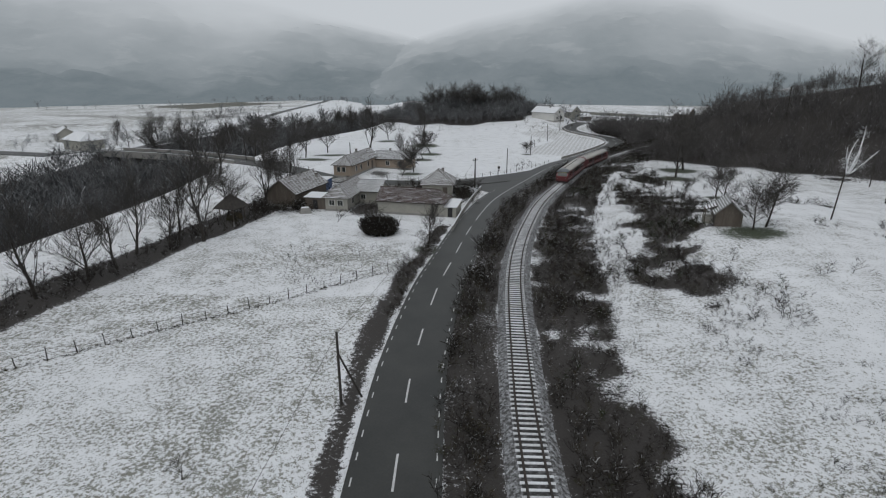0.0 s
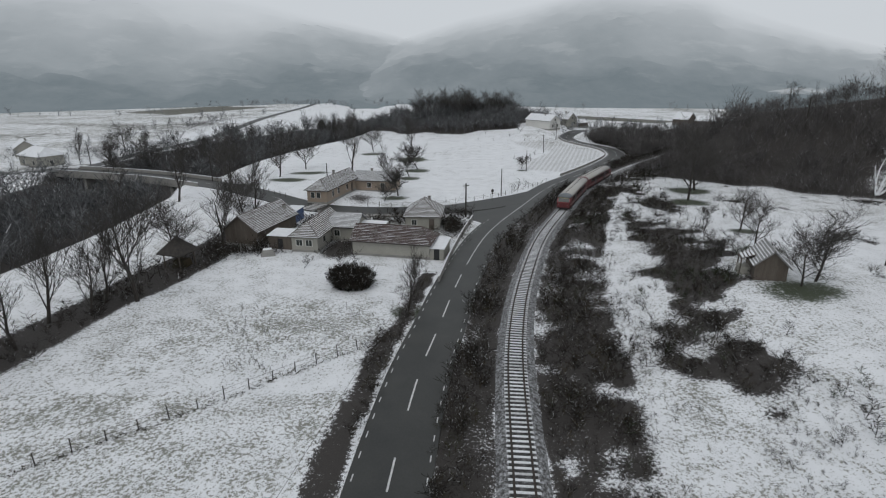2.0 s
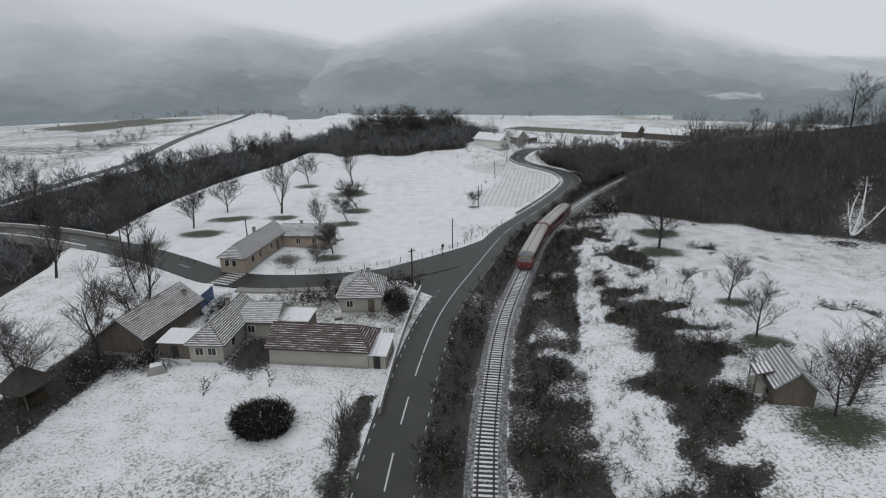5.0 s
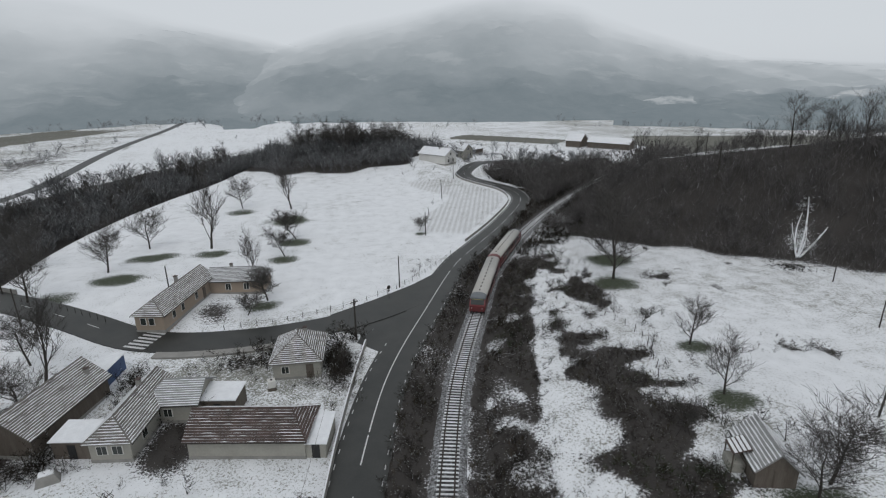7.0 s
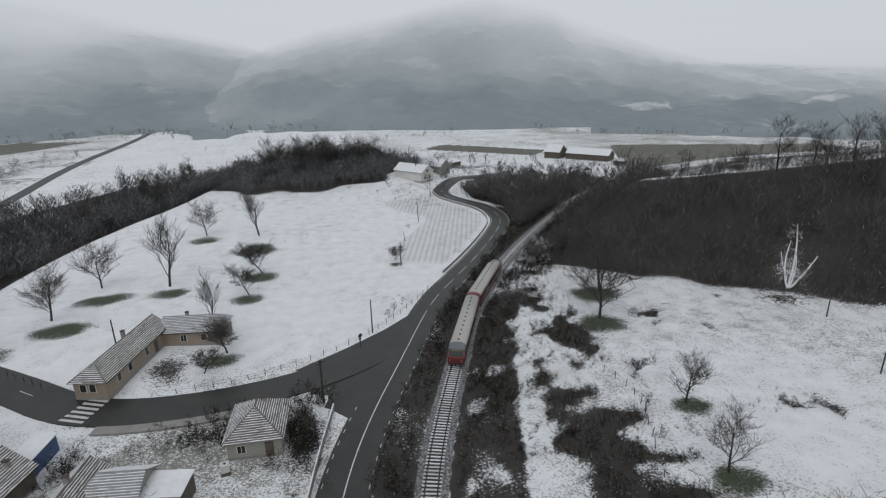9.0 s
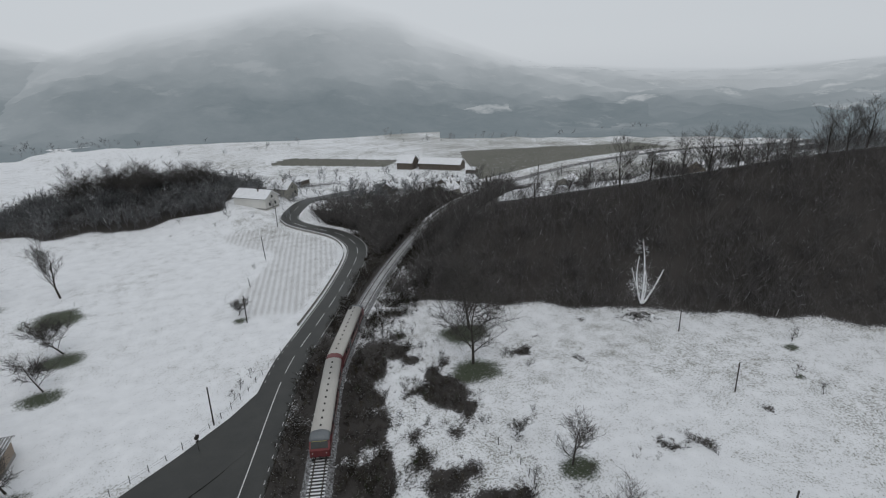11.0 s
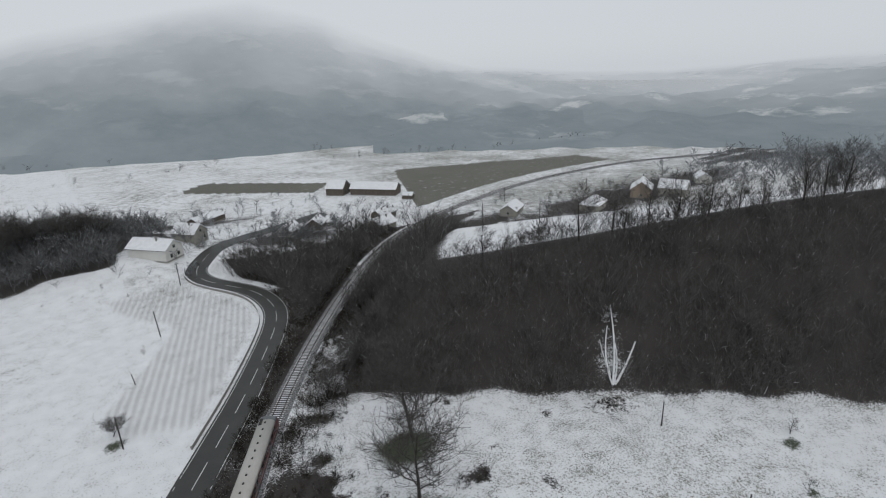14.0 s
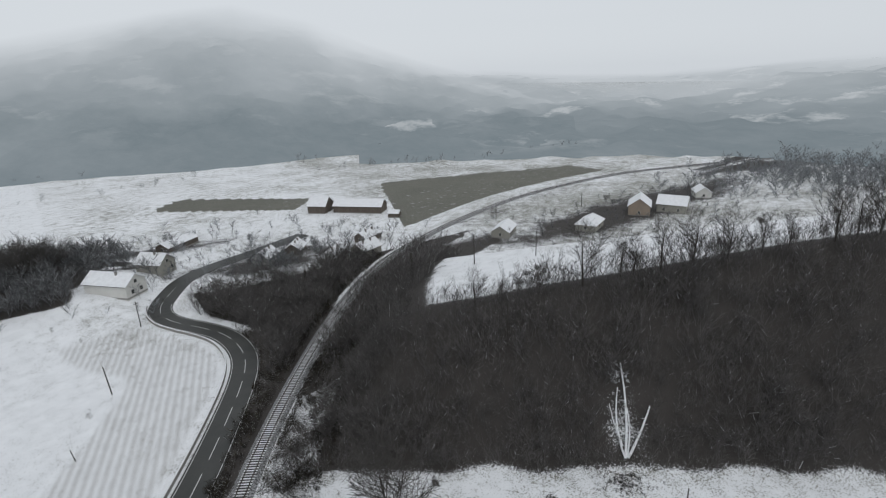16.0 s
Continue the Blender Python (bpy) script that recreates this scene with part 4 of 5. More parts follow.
# the round bush in the meadow
bush = thing("bush", pose(-10.6, 87, gz(-10.6, 87)), "round dark leafless bush on the snowy meadow", "bush")
rng = np.random.default_rng(8)
bv, bf, k = [], [], 0
for i in range(380):
    v, f = BUSH_KINDS[i % 6]
    r, a = 2.1 * math.sqrt(rng.random()), rng.random() * math.tau
    s = 1.75 * (1.1 - 0.28 * r / 2.1) * (0.7 + 0.4 * rng.random())
    bv.append(v * s + np.array([r * 1.25 * math.cos(a), r * math.sin(a), 0.05]))
    bf.append(f + k)
    k += len(v)
part("branchwork", array_mesh("branchwork", np.concatenate(bv), np.concatenate(bf), BRUSH), BRUSH, bush)


# ---- railcar ----
def arc_place(line, s):
    seg = np.hypot(*np.diff(line, axis=0).T)
    c = np.concatenate([[0], np.cumsum(seg)])
    return Vector((np.interp(s, c, line[:, 0]), np.interp(s, c, line[:, 1]), 0))


RAIL_ARC = np.concatenate([[0], np.cumsum(np.hypot(*np.diff(RAILWAY, axis=0).T))])
TAIL = float(RAIL_ARC[np.argmin(np.hypot(RAILWAY[:, 0] - 29.3, RAILWAY[:, 1] - 130))])
train = thing("railcar", pose(0, 0, 0), "two-coach red diesel railcar with a pale dirty roof", "train")


def coach(front, cab_at_start):
    a, b = arc_place(RAILWAY, front), arc_place(RAILWAY, front + 22.6)
    d = b - a
    yaw = math.degrees(math.atan2(-d.x, d.y))
    c = thing("coach", pose(a.x, a.y, 0.10, 0, 0, yaw), "red railcar coach with a row of dark windows", "")
    c.parent = train
    L, H = 22.4, 1.42
    if not cab_at_start:
        c.matrix_basis = pose(b.x, b.y, 0.10, 0, 0, yaw + 180)
    lower = [(-H, 0.95), (-H, 3.02), (H, 3.02), (H, 0.95)]
    body = Builder().loft([[(x * 0.93, 0.0, z if z < 2 else 2.0) for x, z in lower], [(x, 0.35, z if z < 2 else 2.1) for x, z in lower], [(x, 0.95, z) for x, z in lower], [(x, L, z) for x, z in lower]])
    part("body", body, TRAIN_RED, c)

    def arch(y, s=1.0, drop=0.0):
        q = [(-H - 0.01, 3.02), (-H * 0.97, 3.28), (-H * 0.84, 3.52), (-H * 0.6, 3.68), (-H * 0.3, 3.77), (0, 3.80)]
        q = q + [(-i, j) for i, j in q[-2::-1]]
        return [(i * s, y, 3.02 + (j - 3.02) * (1 - drop)) for i, j in q]
    part("roof", Builder().loft([arch(2.3), arch(L)]), TRAIN_ROOF, c, "pale dirty curved roof", True)
    part("cab_roof", Builder().loft([arch(0.78, 0.96, 0.55), arch(1.3, 1.0, 0.15), arch(2.3, 1.002, -0.005)]), TRAIN_GREY, c, "dark grey cab roof", True)
    ws = Builder().slab([(-1.18, 0.33, 2.12), (1.18, 0.33, 2.12), (1.14, 0.86, 2.98), (-1.14, 0.86, 2.98)], 0.06)
    screen = part("windscreen", ws, GLASS, c, "large dark windscreen")
    part("display", Builder().slab([(-1.0, 0.80, 2.93), (1.0, 0.80, 2.93), (1.0, 0.86, 3.03), (-1.0, 0.86, 3.03)], 0.05), YELLOW, screen, "yellow destination display")
    part("wiper", Builder().tube((0.1, 0.33, 2.15), (0.5, 0.55, 2.6), 0.02, 0.015, 5), UNDERFRAME, screen)
    for x in (-0.95, 0.95):
        part("headlight", Builder().tube((x, -0.06, 1.6), (x, 0.1, 1.6), 0.08, 0.08, 10), PAINT, c)
        buf = part("buffer", Builder().tube((x * 0.92, -0.62, 1.06), (x * 0.92, 0.05, 1.06), 0.07, 0.09, 8), UNDERFRAME, c)
        part("buffer_plate", Builder().tube((x * 0.92, -0.68, 1.06), (x * 0.92, -0.62, 1.06), 0.2, 0.2, 12), UNDERFRAME, buf)
    part("coupling", Builder().box((0, -0.2, 0.98), (0.22, 0.5, 0.25)), UNDERFRAME, c)
    part("skirt", Builder().box((0, L / 2, 0.78), (2.6, L - 1.2, 0.5)), UNDERFRAME, c)
    part("sill_band", Builder().box((0, L / 2 + 0.5, 1.42), (2 * H + 0.03, L - 1.3, 0.14)), TRAIN_ROOF, c, "pale stripe below the windows")
    for side in (-1, 1):
        for i in range(10):
            y = 3.6 + i * 1.72
            if i in (2, 7):
                dr = part("door", Builder().box((side * (H + 0.004), y, 2.02), (0.05, 1.2, 1.95)), TRAIN_GREY, c, "grey sliding door")
                part("door_glass", Builder().box((side * (H + 0.012), y, 2.45), (0.05, 0.8, 0.75)), GLASS, dr)
            else:
                part("window", Builder().box((side * (H + 0.004), y, 2.42), (0.05, 1.3, 0.85)), GLASS, c)
    for i in range(11):
        part("roof_vent", Builder().box((0.0, 3.2 + i * 1.75, 3.84), (0.3, 0.42, 0.14), 0, 0.7), UNDERFRAME, c)
    if not cab_at_start:
        part("exhaust_box", Builder().box((0.75, 2.9, 3.72), (0.55, 1.7, 0.3), 0, 0.85), UNDERFRAME, c)
    for y in (3.4, L - 3.2):
        bg = part("bogie", Builder().box((0, y, 0.72), (2.2, 3.0, 0.3)), UNDERFRAME, c)
        for dy in (-1.0, 1.0):
            part("wheelset", Builder().tube((-0.85, y + dy, 0.92), (-0.68, y + dy, 0.92), 0.42, 0.42, 16).tube((0.68, y + dy, 0.92), (0.85, y + dy, 0.92), 0.42, 0.42, 16).tube((-0.7, y + dy, 0.92), (0.7, y + dy, 0.92), 0.08, 0.08, 8), UNDERFRAME, bg)
    return c


coach(TAIL, True)
coach(TAIL + 23.6, False)
mid = arc_place(RAILWAY, TAIL + 23.1)
mdir = arc_place(RAILWAY, TAIL + 24) - arc_place(RAILWAY, TAIL + 22)
gw = part("gangway", Builder().loft([[(a, y, h) for a, h in ((-1.38, 0.95), (-1.40, 3.1), (-1.15, 3.6), (-0.5, 3.84), (0.5, 3.84), (1.15, 3.6), (1.40, 3.1), (1.38, 0.95))] for y in (-0.7, -0.3, 0.3, 0.7)]), TRAIN_RED, train, "red gangway bellows between the coaches")
gw.matrix_basis = pose(mid.x, mid.y, 0.10, 0, 0, math.degrees(math.atan2(-mdir.x, mdir.y)))


# ---- houses ----
def roof_slope(roof, pts, pitch_rows, rng, cover, tile_mat):
    """Tile courses up a slope, each with the snow that lies on it. pts: eave a, eave b, ridge b, ridge a."""
    a, e, r, q = (Vector(p) for p in pts)
    nrm = (e - a).cross(q - a).normalized()
    rows = max(3, int(((r + q) / 2 - (a + e) / 2).length / pitch_rows))
    for i in range(rows):
        f, g = i / rows, min((i + 1.12) / rows, 1)
        o, o2 = nrm * 0.05, nrm * 0.015
        part("tile_course", Builder().slab([a.lerp(q, f) + o, e.lerp(r, f) + o, e.lerp(r, g) + o2, a.lerp(q, g) + o2], 0.03), tile_mat, roof)
        s0, s1 = (i + 0.12) / rows, (i + 0.12 + (0.36 + 0.16 * rng.random()) * (0.6 + 0.4 * (cover > 0.7))) / rows
        p0, p1, p3, p2 = a.lerp(q, s0), e.lerp(r, s0), a.lerp(q, s1), e.lerp(r, s1)
        n, o, lo = max(3, int((p1 - p0).length / 0.6)), nrm * 0.075, nrm * 0.02
        rings = []
        for j in range(n + 1):
            w = (0.35 + 0.65 * rng.random()) * (1.0 if rng.random() < cover else 0.15)
            e0 = p0.lerp(p1, j / n)
            e1 = e0.lerp(p3.lerp(p2, j / n), w)
            rings.append([e0 + lo, e1 + lo, e1 + o, e0 + o])
        part("snow_strip", Builder().loft(rings), SNOW, roof)


def house(name, x, y, yaw, L, W, eave, rise, label, wall_mat, tile_mat, hips=(0, 0), over=0.4, cover=0.9, rows=0.42, windows=(), chimneys=(), category="house", z=None, plinth=True, seed=1, doors=(), snowy=None):
    """A house with its length along local y. hips: how far the ridge stops short at the near and far end. Openings: (face, along, height, width, tall)."""
    rng = np.random.default_rng(seed)
    z = gz(x, y) if z is None else z
    h = thing(name, pose(x, y, z, 0, 0, yaw), label, category)
    w, l = W / 2, L / 2
    part("wall", Builder().box((0, 0, eave / 2 - 0.25), (W, L, eave + 0.5)), wall_mat, h)
    if plinth:
        part("plinth", Builder().box((0, 0, 0.12), (W + 0.08, L + 0.08, 0.5)), CONCRETE, h)
    drop = rise * over / w
    ex, ey, ez = w + over, l + over, eave - drop + 0.02
    top, r0, r1 = eave + rise, -ey + hips[0], ey - hips[1]
    tiles, slopes = Builder(), []
    for sx in (-1, 1):
        quad = [(sx * ex, -ey if sx > 0 else ey, ez), (sx * ex, (ey if sx > 0 else -ey), ez), (0, (r1 if sx > 0 else r0), top), (0, (r0 if sx > 0 else r1), top)]
        tiles.slab(quad, 0.14)
        slopes.append(quad)
    for end, hip, ridge in ((-1, hips[0], r0), (1, hips[1], r1)):
        if hip > 0:
            q = [(-end * -ex, end * ey, ez), (-end * ex, end * ey, ez), (-0.02 * end, ridge, top), (0.02 * end, ridge, top)]
            tiles.slab(q, 0.14)
            slopes.append(q)
        else:
            g = Builder()
            g.slab([(-w, end * (l - 0.02), eave - 0.01), (w, end * (l - 0.02), eave - 0.01), (0, end * (l - 0.02), top - 0.16)] if end < 0 else [(w, end * (l - 0.02), eave - 0.01), (-w, end * (l - 0.02), eave - 0.01), (0, end * (l - 0.02), top - 0.16)], 0.2)
            part("gable", g, wall_mat, h)
    roof = part("roof", tiles, tile_mat, h)
    for q in slopes if rows else ():
        roof_slope(roof, q, rows, rng, cover, tile_mat)
    ridge = Builder().tube((0, r0, top), (0, r1, top), 0.11, 0.11, 6)
    for end, hip, rr in ((-1, hips[0], r0), (1, hips[1], r1)):
        if hip > 0:
            ridge.tube((0, rr, top), (-ex, end * ey, ez + 0.03), 0.09, 0.09, 6).tube((0, rr, top), (ex, end * ey, ez + 0.03), 0.09, 0.09, 6)
    part("ridge_tiles", ridge, tile_mat, roof)
    for sx in (-1, 1):
        part("gutter", Builder().tube((sx * (ex + 0.05), -ey, ez - 0.08), (sx * (ex + 0.05), ey, ez - 0.08), 0.06, 0.06, 6), POLE, roof)

    def opening(nm, face, along, up, wid, tall, glass, frame_mat):
        c, sz = {"s": ((along, -l, up), (wid, 0.12, tall)), "n": ((along, l, up), (wid, 0.12, tall)), "e": ((w, along, up), (0.12, wid, tall)), "w": ((-w, along, up), (0.12, wid, tall))}[face]
        fr = part(nm, Builder().box(c, tuple(q + (0.14 if q > 0.2 else 0.0) for q in sz)), frame_mat, h)
        k = 0.03 if face in "ne" else -0.03
        off = (k, 0, 0) if face in "ew" else (0, k, 0)
        n = 2 if wid > 0.9 and nm == "window" else 1
        for i in range(n):
            sh = (i - (n - 1) / 2) * wid / n
            cc = [c[0] + off[0], c[1] + off[1], c[2]]
            cc[1 if face in "ew" else 0] += sh
            ss = list(sz)
            ss[1 if face in "ew" else 0] = wid / n - 0.07
            part("pane", Builder().box(cc, ss), glass, fr)
    for o in windows:
        opening("window", *o, GLASS, PLASTER_WHITE)
    for o in doors:
        opening("door", *o, PLANK, PLANK)
    for cx, cy, ch in chimneys:
        base = top - abs(cx) * rise / w
        c = part("chimney", Builder().box((cx, cy, base + ch / 2 - 0.4), (0.5, 0.5, ch + 0.8)), CONCRETE, roof)
        c.matrix_parent_inverse = Matrix()
        part("chimney_cap", Builder().box((cx, cy, base + ch + 0.02), (0.62, 0.62, 0.1)), TILE_DARK, roof)
    return h


house("farmhouse", -20.0, 108.3, -10, 12.0, 4.6, 3.0, 1.9, "low plastered farmhouse with snow-lined brown tile roof", PLASTER, TILE, (2.2, 0), 0.45, 0.95, 0.3, [("s", -0.9, 1.6, 1.1, 1.0), ("s", 0.8, 1.6, 1.1, 1.0), ("e", -3, 1.6, 1.0, 1.0), ("e", 1, 1.6, 1.0, 1.0)], [(-0.5, 2.6, 0.9)], seed=2, doors=[("e", 3.2, 1.2, 0.95, 2.0)])
house("farmhouse_wing", -15.6, 111.2, 80, 6.2, 5.6, 2.9, 1.7, "rear wing of the farmhouse with snow-lined tile roof", PLASTER, TILE_GREY, (0, 1.8), 0.4, 0.97, 0.3, [("w", 0.5, 1.5, 1.0, 1.0)], seed=3)
house("garage_barn", -5.6, 102.4, 77, 13.2, 6.0, 2.75, 1.9, "long plastered outbuilding with dark partly snow-free tile roof", PLASTER, TILE_DARK, (2.4, 0), 0.4, 0.4, 0.34, [], seed=4)
house("hut", -1.0, 119.4, -5, 8.0, 6.6, 3.0, 2.5, "small square house with a snow-lined hipped roof", PLASTER, TILE, (3.6, 3.6), 0.45, 0.95, 0.3, [("s", -1.6, 1.5, 1.0, 1.0), ("e", -1, 1.5, 0.9, 1.0), ("w", 0, 1.5, 0.9, 1.0)], [(0.9, 1.2, 0.7)], seed=5, doors=[("s", 1.8, 1.1, 0.9, 2.0)])
house("long_house", -23.2, 143.2, -14.5, 18.5, 4.8, 3.3, 1.8, "long ochre house with snow-lined tile roof beside the side road", PLASTER_WARM, TILE, (2.4, 0), 0.45, 0.93, 0.3, [("s", -1.0, 1.9, 0.9, 1.2), ("s", 0.4, 1.9, 0.9, 1.2), ("e", -6, 1.8, 0.9, 1.2), ("e", -3, 1.8, 0.9, 1.2), ("e", 2, 1.8, 0.9, 1.2)], [(-0.9, 2.0, 1.2)], seed=6, doors=[("e", 5, 1.2, 0.9, 2.0)])
house("long_house_wing", -13.6, 151.6, 80, 10.5, 5.4, 3.0, 1.7, "wing of the long house with snow-lined tile roof", PLASTER_WARM, TILE_GREY, (1.6, 0), 0.4, 0.96, 0.32, [("w", -2, 1.6, 1.0, 1.2), ("w", 1.5, 1.6, 1.0, 1.2)], [(0.4, 1.5, 0.8)], seed=7)
house("barn", -31.0, 111.8, -16, 13.0, 6.4, 3.0, 2.4, "timber barn with snow-lined tile roof", PLANK, TILE, (0, 0), 0.45, 0.95, 0.3, [], [(1.8, 5.0, 0.8)], "barn", seed=8)
hay = house("hay_shed", 45.0, 81.8, -20, 5.6, 3.7, 2.2, 1.8, "small plank shed with a snow-striped tin roof and a porch", PLANK, TILE_GREY, (0, 0), 0.35, 1.0, 0.36, [], (), "shed", seed=9, plinth=False, doors=[("s", 0.3, 1.0, 1.0, 1.9)])
porch = part("porch", Builder().slab([(-3.3, -0.9, 2.05), (-1.6, -1.0, 2.75), (-1.6, 1.4, 2.75), (-3.3, 1.3, 2.05)], 0.09), TILE_DARK, hay, "sloping porch roof")
for k in range(4):
    f = 0.1 + 0.23 * k
    part("snow_strip", Builder().slab([(-3.3 + 1.7 * f, -0.88, 2.10 + 0.7 * f), (-3.3 + 1.7 * (f + 0.15), -0.88, 2.10 + 0.7 * (f + 0.15)), (-3.3 + 1.7 * (f + 0.15), 1.28, 2.10 + 0.7 * (f + 0.15)), (-3.3 + 1.7 * f, 1.28, 2.10 + 0.7 * f)], 0.05), SNOW, porch)
for dy in (-0.8, 1.2):
    part("porch_post", Builder().tube((-3.15, dy, -0.3), (-3.15, dy, 2.05), 0.07, 0.07, 6), PLANK, hay)
part("porch_wall", Builder().box((-2.6, 0.2, 0.3), (1.4, 2.0, 1.0)), PLASTER, hay)


def flat_shed(name, x, y, yaw, w, d, h, label, wall, top, tilt=0.3):
    s = thing(name, pose(x, y, gz(x, y), 0, 0, yaw), label, "shed")
    part("wall", Builder().box((0, 0, h / 2 - 0.2), (w, d, h + 0.4)), wall, s)
    part("roof", Builder().slab([(-w / 2 - 0.2, -d / 2 - 0.2, h + 0.05), (w / 2 + 0.2, -d / 2 - 0.2, h + 0.05), (w / 2 + 0.2, d / 2 + 0.2, h + 0.05 + tilt), (-w / 2 - 0.2, d / 2 + 0.2, h + 0.05 + tilt)], 0.12), top, s, "sloping roof under snow")
    part("door", Builder().box((0, -d / 2, 0.95), (0.9, 0.1, 1.9)), DARK, s)
    return s


flat_shed("lean_to", -25.2, 105.6, -12, 4.4, 3.4, 2.4, "low lean-to with a flat snow-covered roof", PLANK, SNOW)
flat_shed("yard_shed", -10.4, 110.2, -13, 4.6, 3.6, 2.5, "small yard shed with a flat snow-covered roof", PLANK, SNOW)
flat_shed("annex", 1.9, 100.4, -13, 2.3, 5.0, 2.0, "low annex with a snow-covered sloping roof", PLASTER, SNOW, 0.5)
flat_shed("tarp_shelter", -28.0, 120.6, -12, 2.6, 6.4, 2.3, "blue tarpaulin shelter with snow on top", PLASTIC_BLUE, SNOW, 0.3)

for kind in KINDS.values():
    for o in (*kind.children_recursive, kind):
        bpy.data.objects.remove(o)

# ---- houses farther off ----
house("white_house", 52.4, 273.0, -142, 14.6, 7.6, 4.2, 2.4, "white two-storey house with a snow-covered roof above the bend", PLASTER_WHITE, SNOW, (0, 0), 0.5, 0.0, 0, [("w", -4, 1.5, 1.1, 1.3), ("w", 0, 1.5, 1.1, 1.3), ("w", 4, 1.5, 1.1, 1.3), ("w", 2, 3.3, 1.0, 0.8), ("n", -1.6, 1.6, 1.0, 1.2), ("n", 1.6, 1.6, 1.0, 1.2), ("n", 0, 4.3, 1.0, 1.0), ("s", 0, 4.3, 1.0, 1.0)], [(0.8, 2, 0.9)], seed=11, z=gz(49, 270) - 0.4)
house("neighbour_house", 65.5, 284.5, -142, 9.0, 7.0, 3.8, 2.6, "grey house with a snow-covered gabled roof", PLASTER, SNOW, (0, 0), 0.5, 0.0, 0, [("w", -2, 1.5, 1.0, 1.2), ("w", 2, 1.5, 1.0, 1.2), ("n", 0, 3.9, 1.0, 1.0), ("n", -1.7, 1.5, 0.9, 1.2)], [(0.6, 1, 0.9)], seed=12)
VILLAGE = [
    ("cottage", 118.5, 264.5, -60, 9.0, 6.5, 3.0, 2.6, PLASTER, "village cottage with a snowy hipped roof and chimneys", (2.2, 2.2)),
    ("cottage", 131, 263.5, -75, 9.5, 6.5, 3.0, 2.4, PLASTER, "low village cottage with a snowy roof beside the track", (0, 0)),
    ("cottage", 100, 281, -50, 8.0, 6.0, 2.8, 2.2, PLASTER_WHITE, "small white cottage with a snowy roof", (0, 0)),
    ("cottage", 140, 277, -70, 10.0, 5.5, 2.8, 1.8, PLANK, "long low village outbuilding with a snowy roof", (0, 0)),
    ("cottage", 112, 283, -40, 8.0, 6.0, 2.8, 2.2, PLANK, "dark plank barn with a snowy roof in the village", (0, 0)),
    ("cottage", 37, 334, -30, 9.0, 7.0, 3.2, 3.4, PLANK, "dark wooden house with a steep roof", (0, 0)),
    ("cottage", 47, 330, -40, 8.0, 6.5, 3.0, 2.6, PLASTER, "grey house with a snowy roof behind bare trees", (0, 0)),
    ("cottage", 80, 322, -55, 16.0, 6.0, 2.6, 1.6, PLANK, "long dark shed with a thin snow cover", (0, 0)),
    ("cottage", 184, 245, -60, 12.0, 7.0, 2.8, 2.2, PLASTER, "low house with a snow-covered roof in the valley", (0, 0)),
    ("cottage", 214, 226, -70, 12.0, 8.0, 3.0, 2.4, PLASTER, "valley house with a broad snow-covered roof", (2.5, 2.5)),
    ("cottage", 250, 226, -60, 13.0, 9.0, 4.5, 3.4, PLASTER_WARM, "tall village house with a snowy gabled roof", (0, 0)),
    ("cottage", 262, 217, 20, 12.0, 9.0, 4.0, 3.2, PLASTER, "village house with a snowy gabled roof", (0, 0)),
    ("cottage", 296, 221, -50, 9.0, 7.0, 3.2, 2.4, PLASTER_WHITE, "distant white house with a snowy roof", (0, 0)),
    ("cottage", -141, 211, 60, 13.0, 8.5, 4.0, 2.6, PLASTER, "grey house with a snowy roof beyond the bridge", (2.5, 2.5)),
    ("cottage", -165, 236, 40, 10.0, 7.5, 3.5, 2.6, PLASTER, "grey house with a snowy roof across the stream", (0, 0)),
]
for i, (nm, x, y, yaw, L, W, e, r, wall, label, hips) in enumerate(VILLAGE):
    house(nm, x, y, yaw, L, W, e, r, label, wall, SNOW, hips, 0.5, 0.0, 0, [("w", -L / 4, 1.5, 1.0, 1.2), ("w", L / 4, 1.5, 1.0, 1.2), ("s", 0, 1.5, 1.0, 1.2), ("e", 0, 1.5, 1.0, 1.2)], [(0.7, L / 5, 0.8), (0.7, -L / 5, 0.8)] if L < 12 else [], seed=20 + i)
house("farm_barn", 162.5, 321.5, -141, 24.0, 9.0, 3.6, 2.6, "long farm barn with a snow-covered roof in the fields", PLANK, SNOW, (0, 0), 0.5, 0.0, 0, [], (), "barn", seed=41, doors=[("w", -4, 1.4, 2.4, 2.8), ("w", 5, 1.4, 2.4, 2.8)])
house("farm_gable_barn", 148.5, 335.5, -141, 9.0, 10.0, 4.0, 3.6, "tall gabled barn beside the long one", PLANK, SNOW, (0, 0), 0.5, 0.0, 0, [], (), "barn", seed=42, doors=[("n", 0, 1.6, 2.6, 3.0)])
house("field_hut", 168, 300, -141, 5.0, 4.0, 2.2, 1.2, "small field hut with a snowy roof", PLANK, SNOW, (0, 0), 0.3, 0.0, 0, [], (), "shed", seed=43, doors=[("w", 0, 0.95, 0.9, 1.8)])

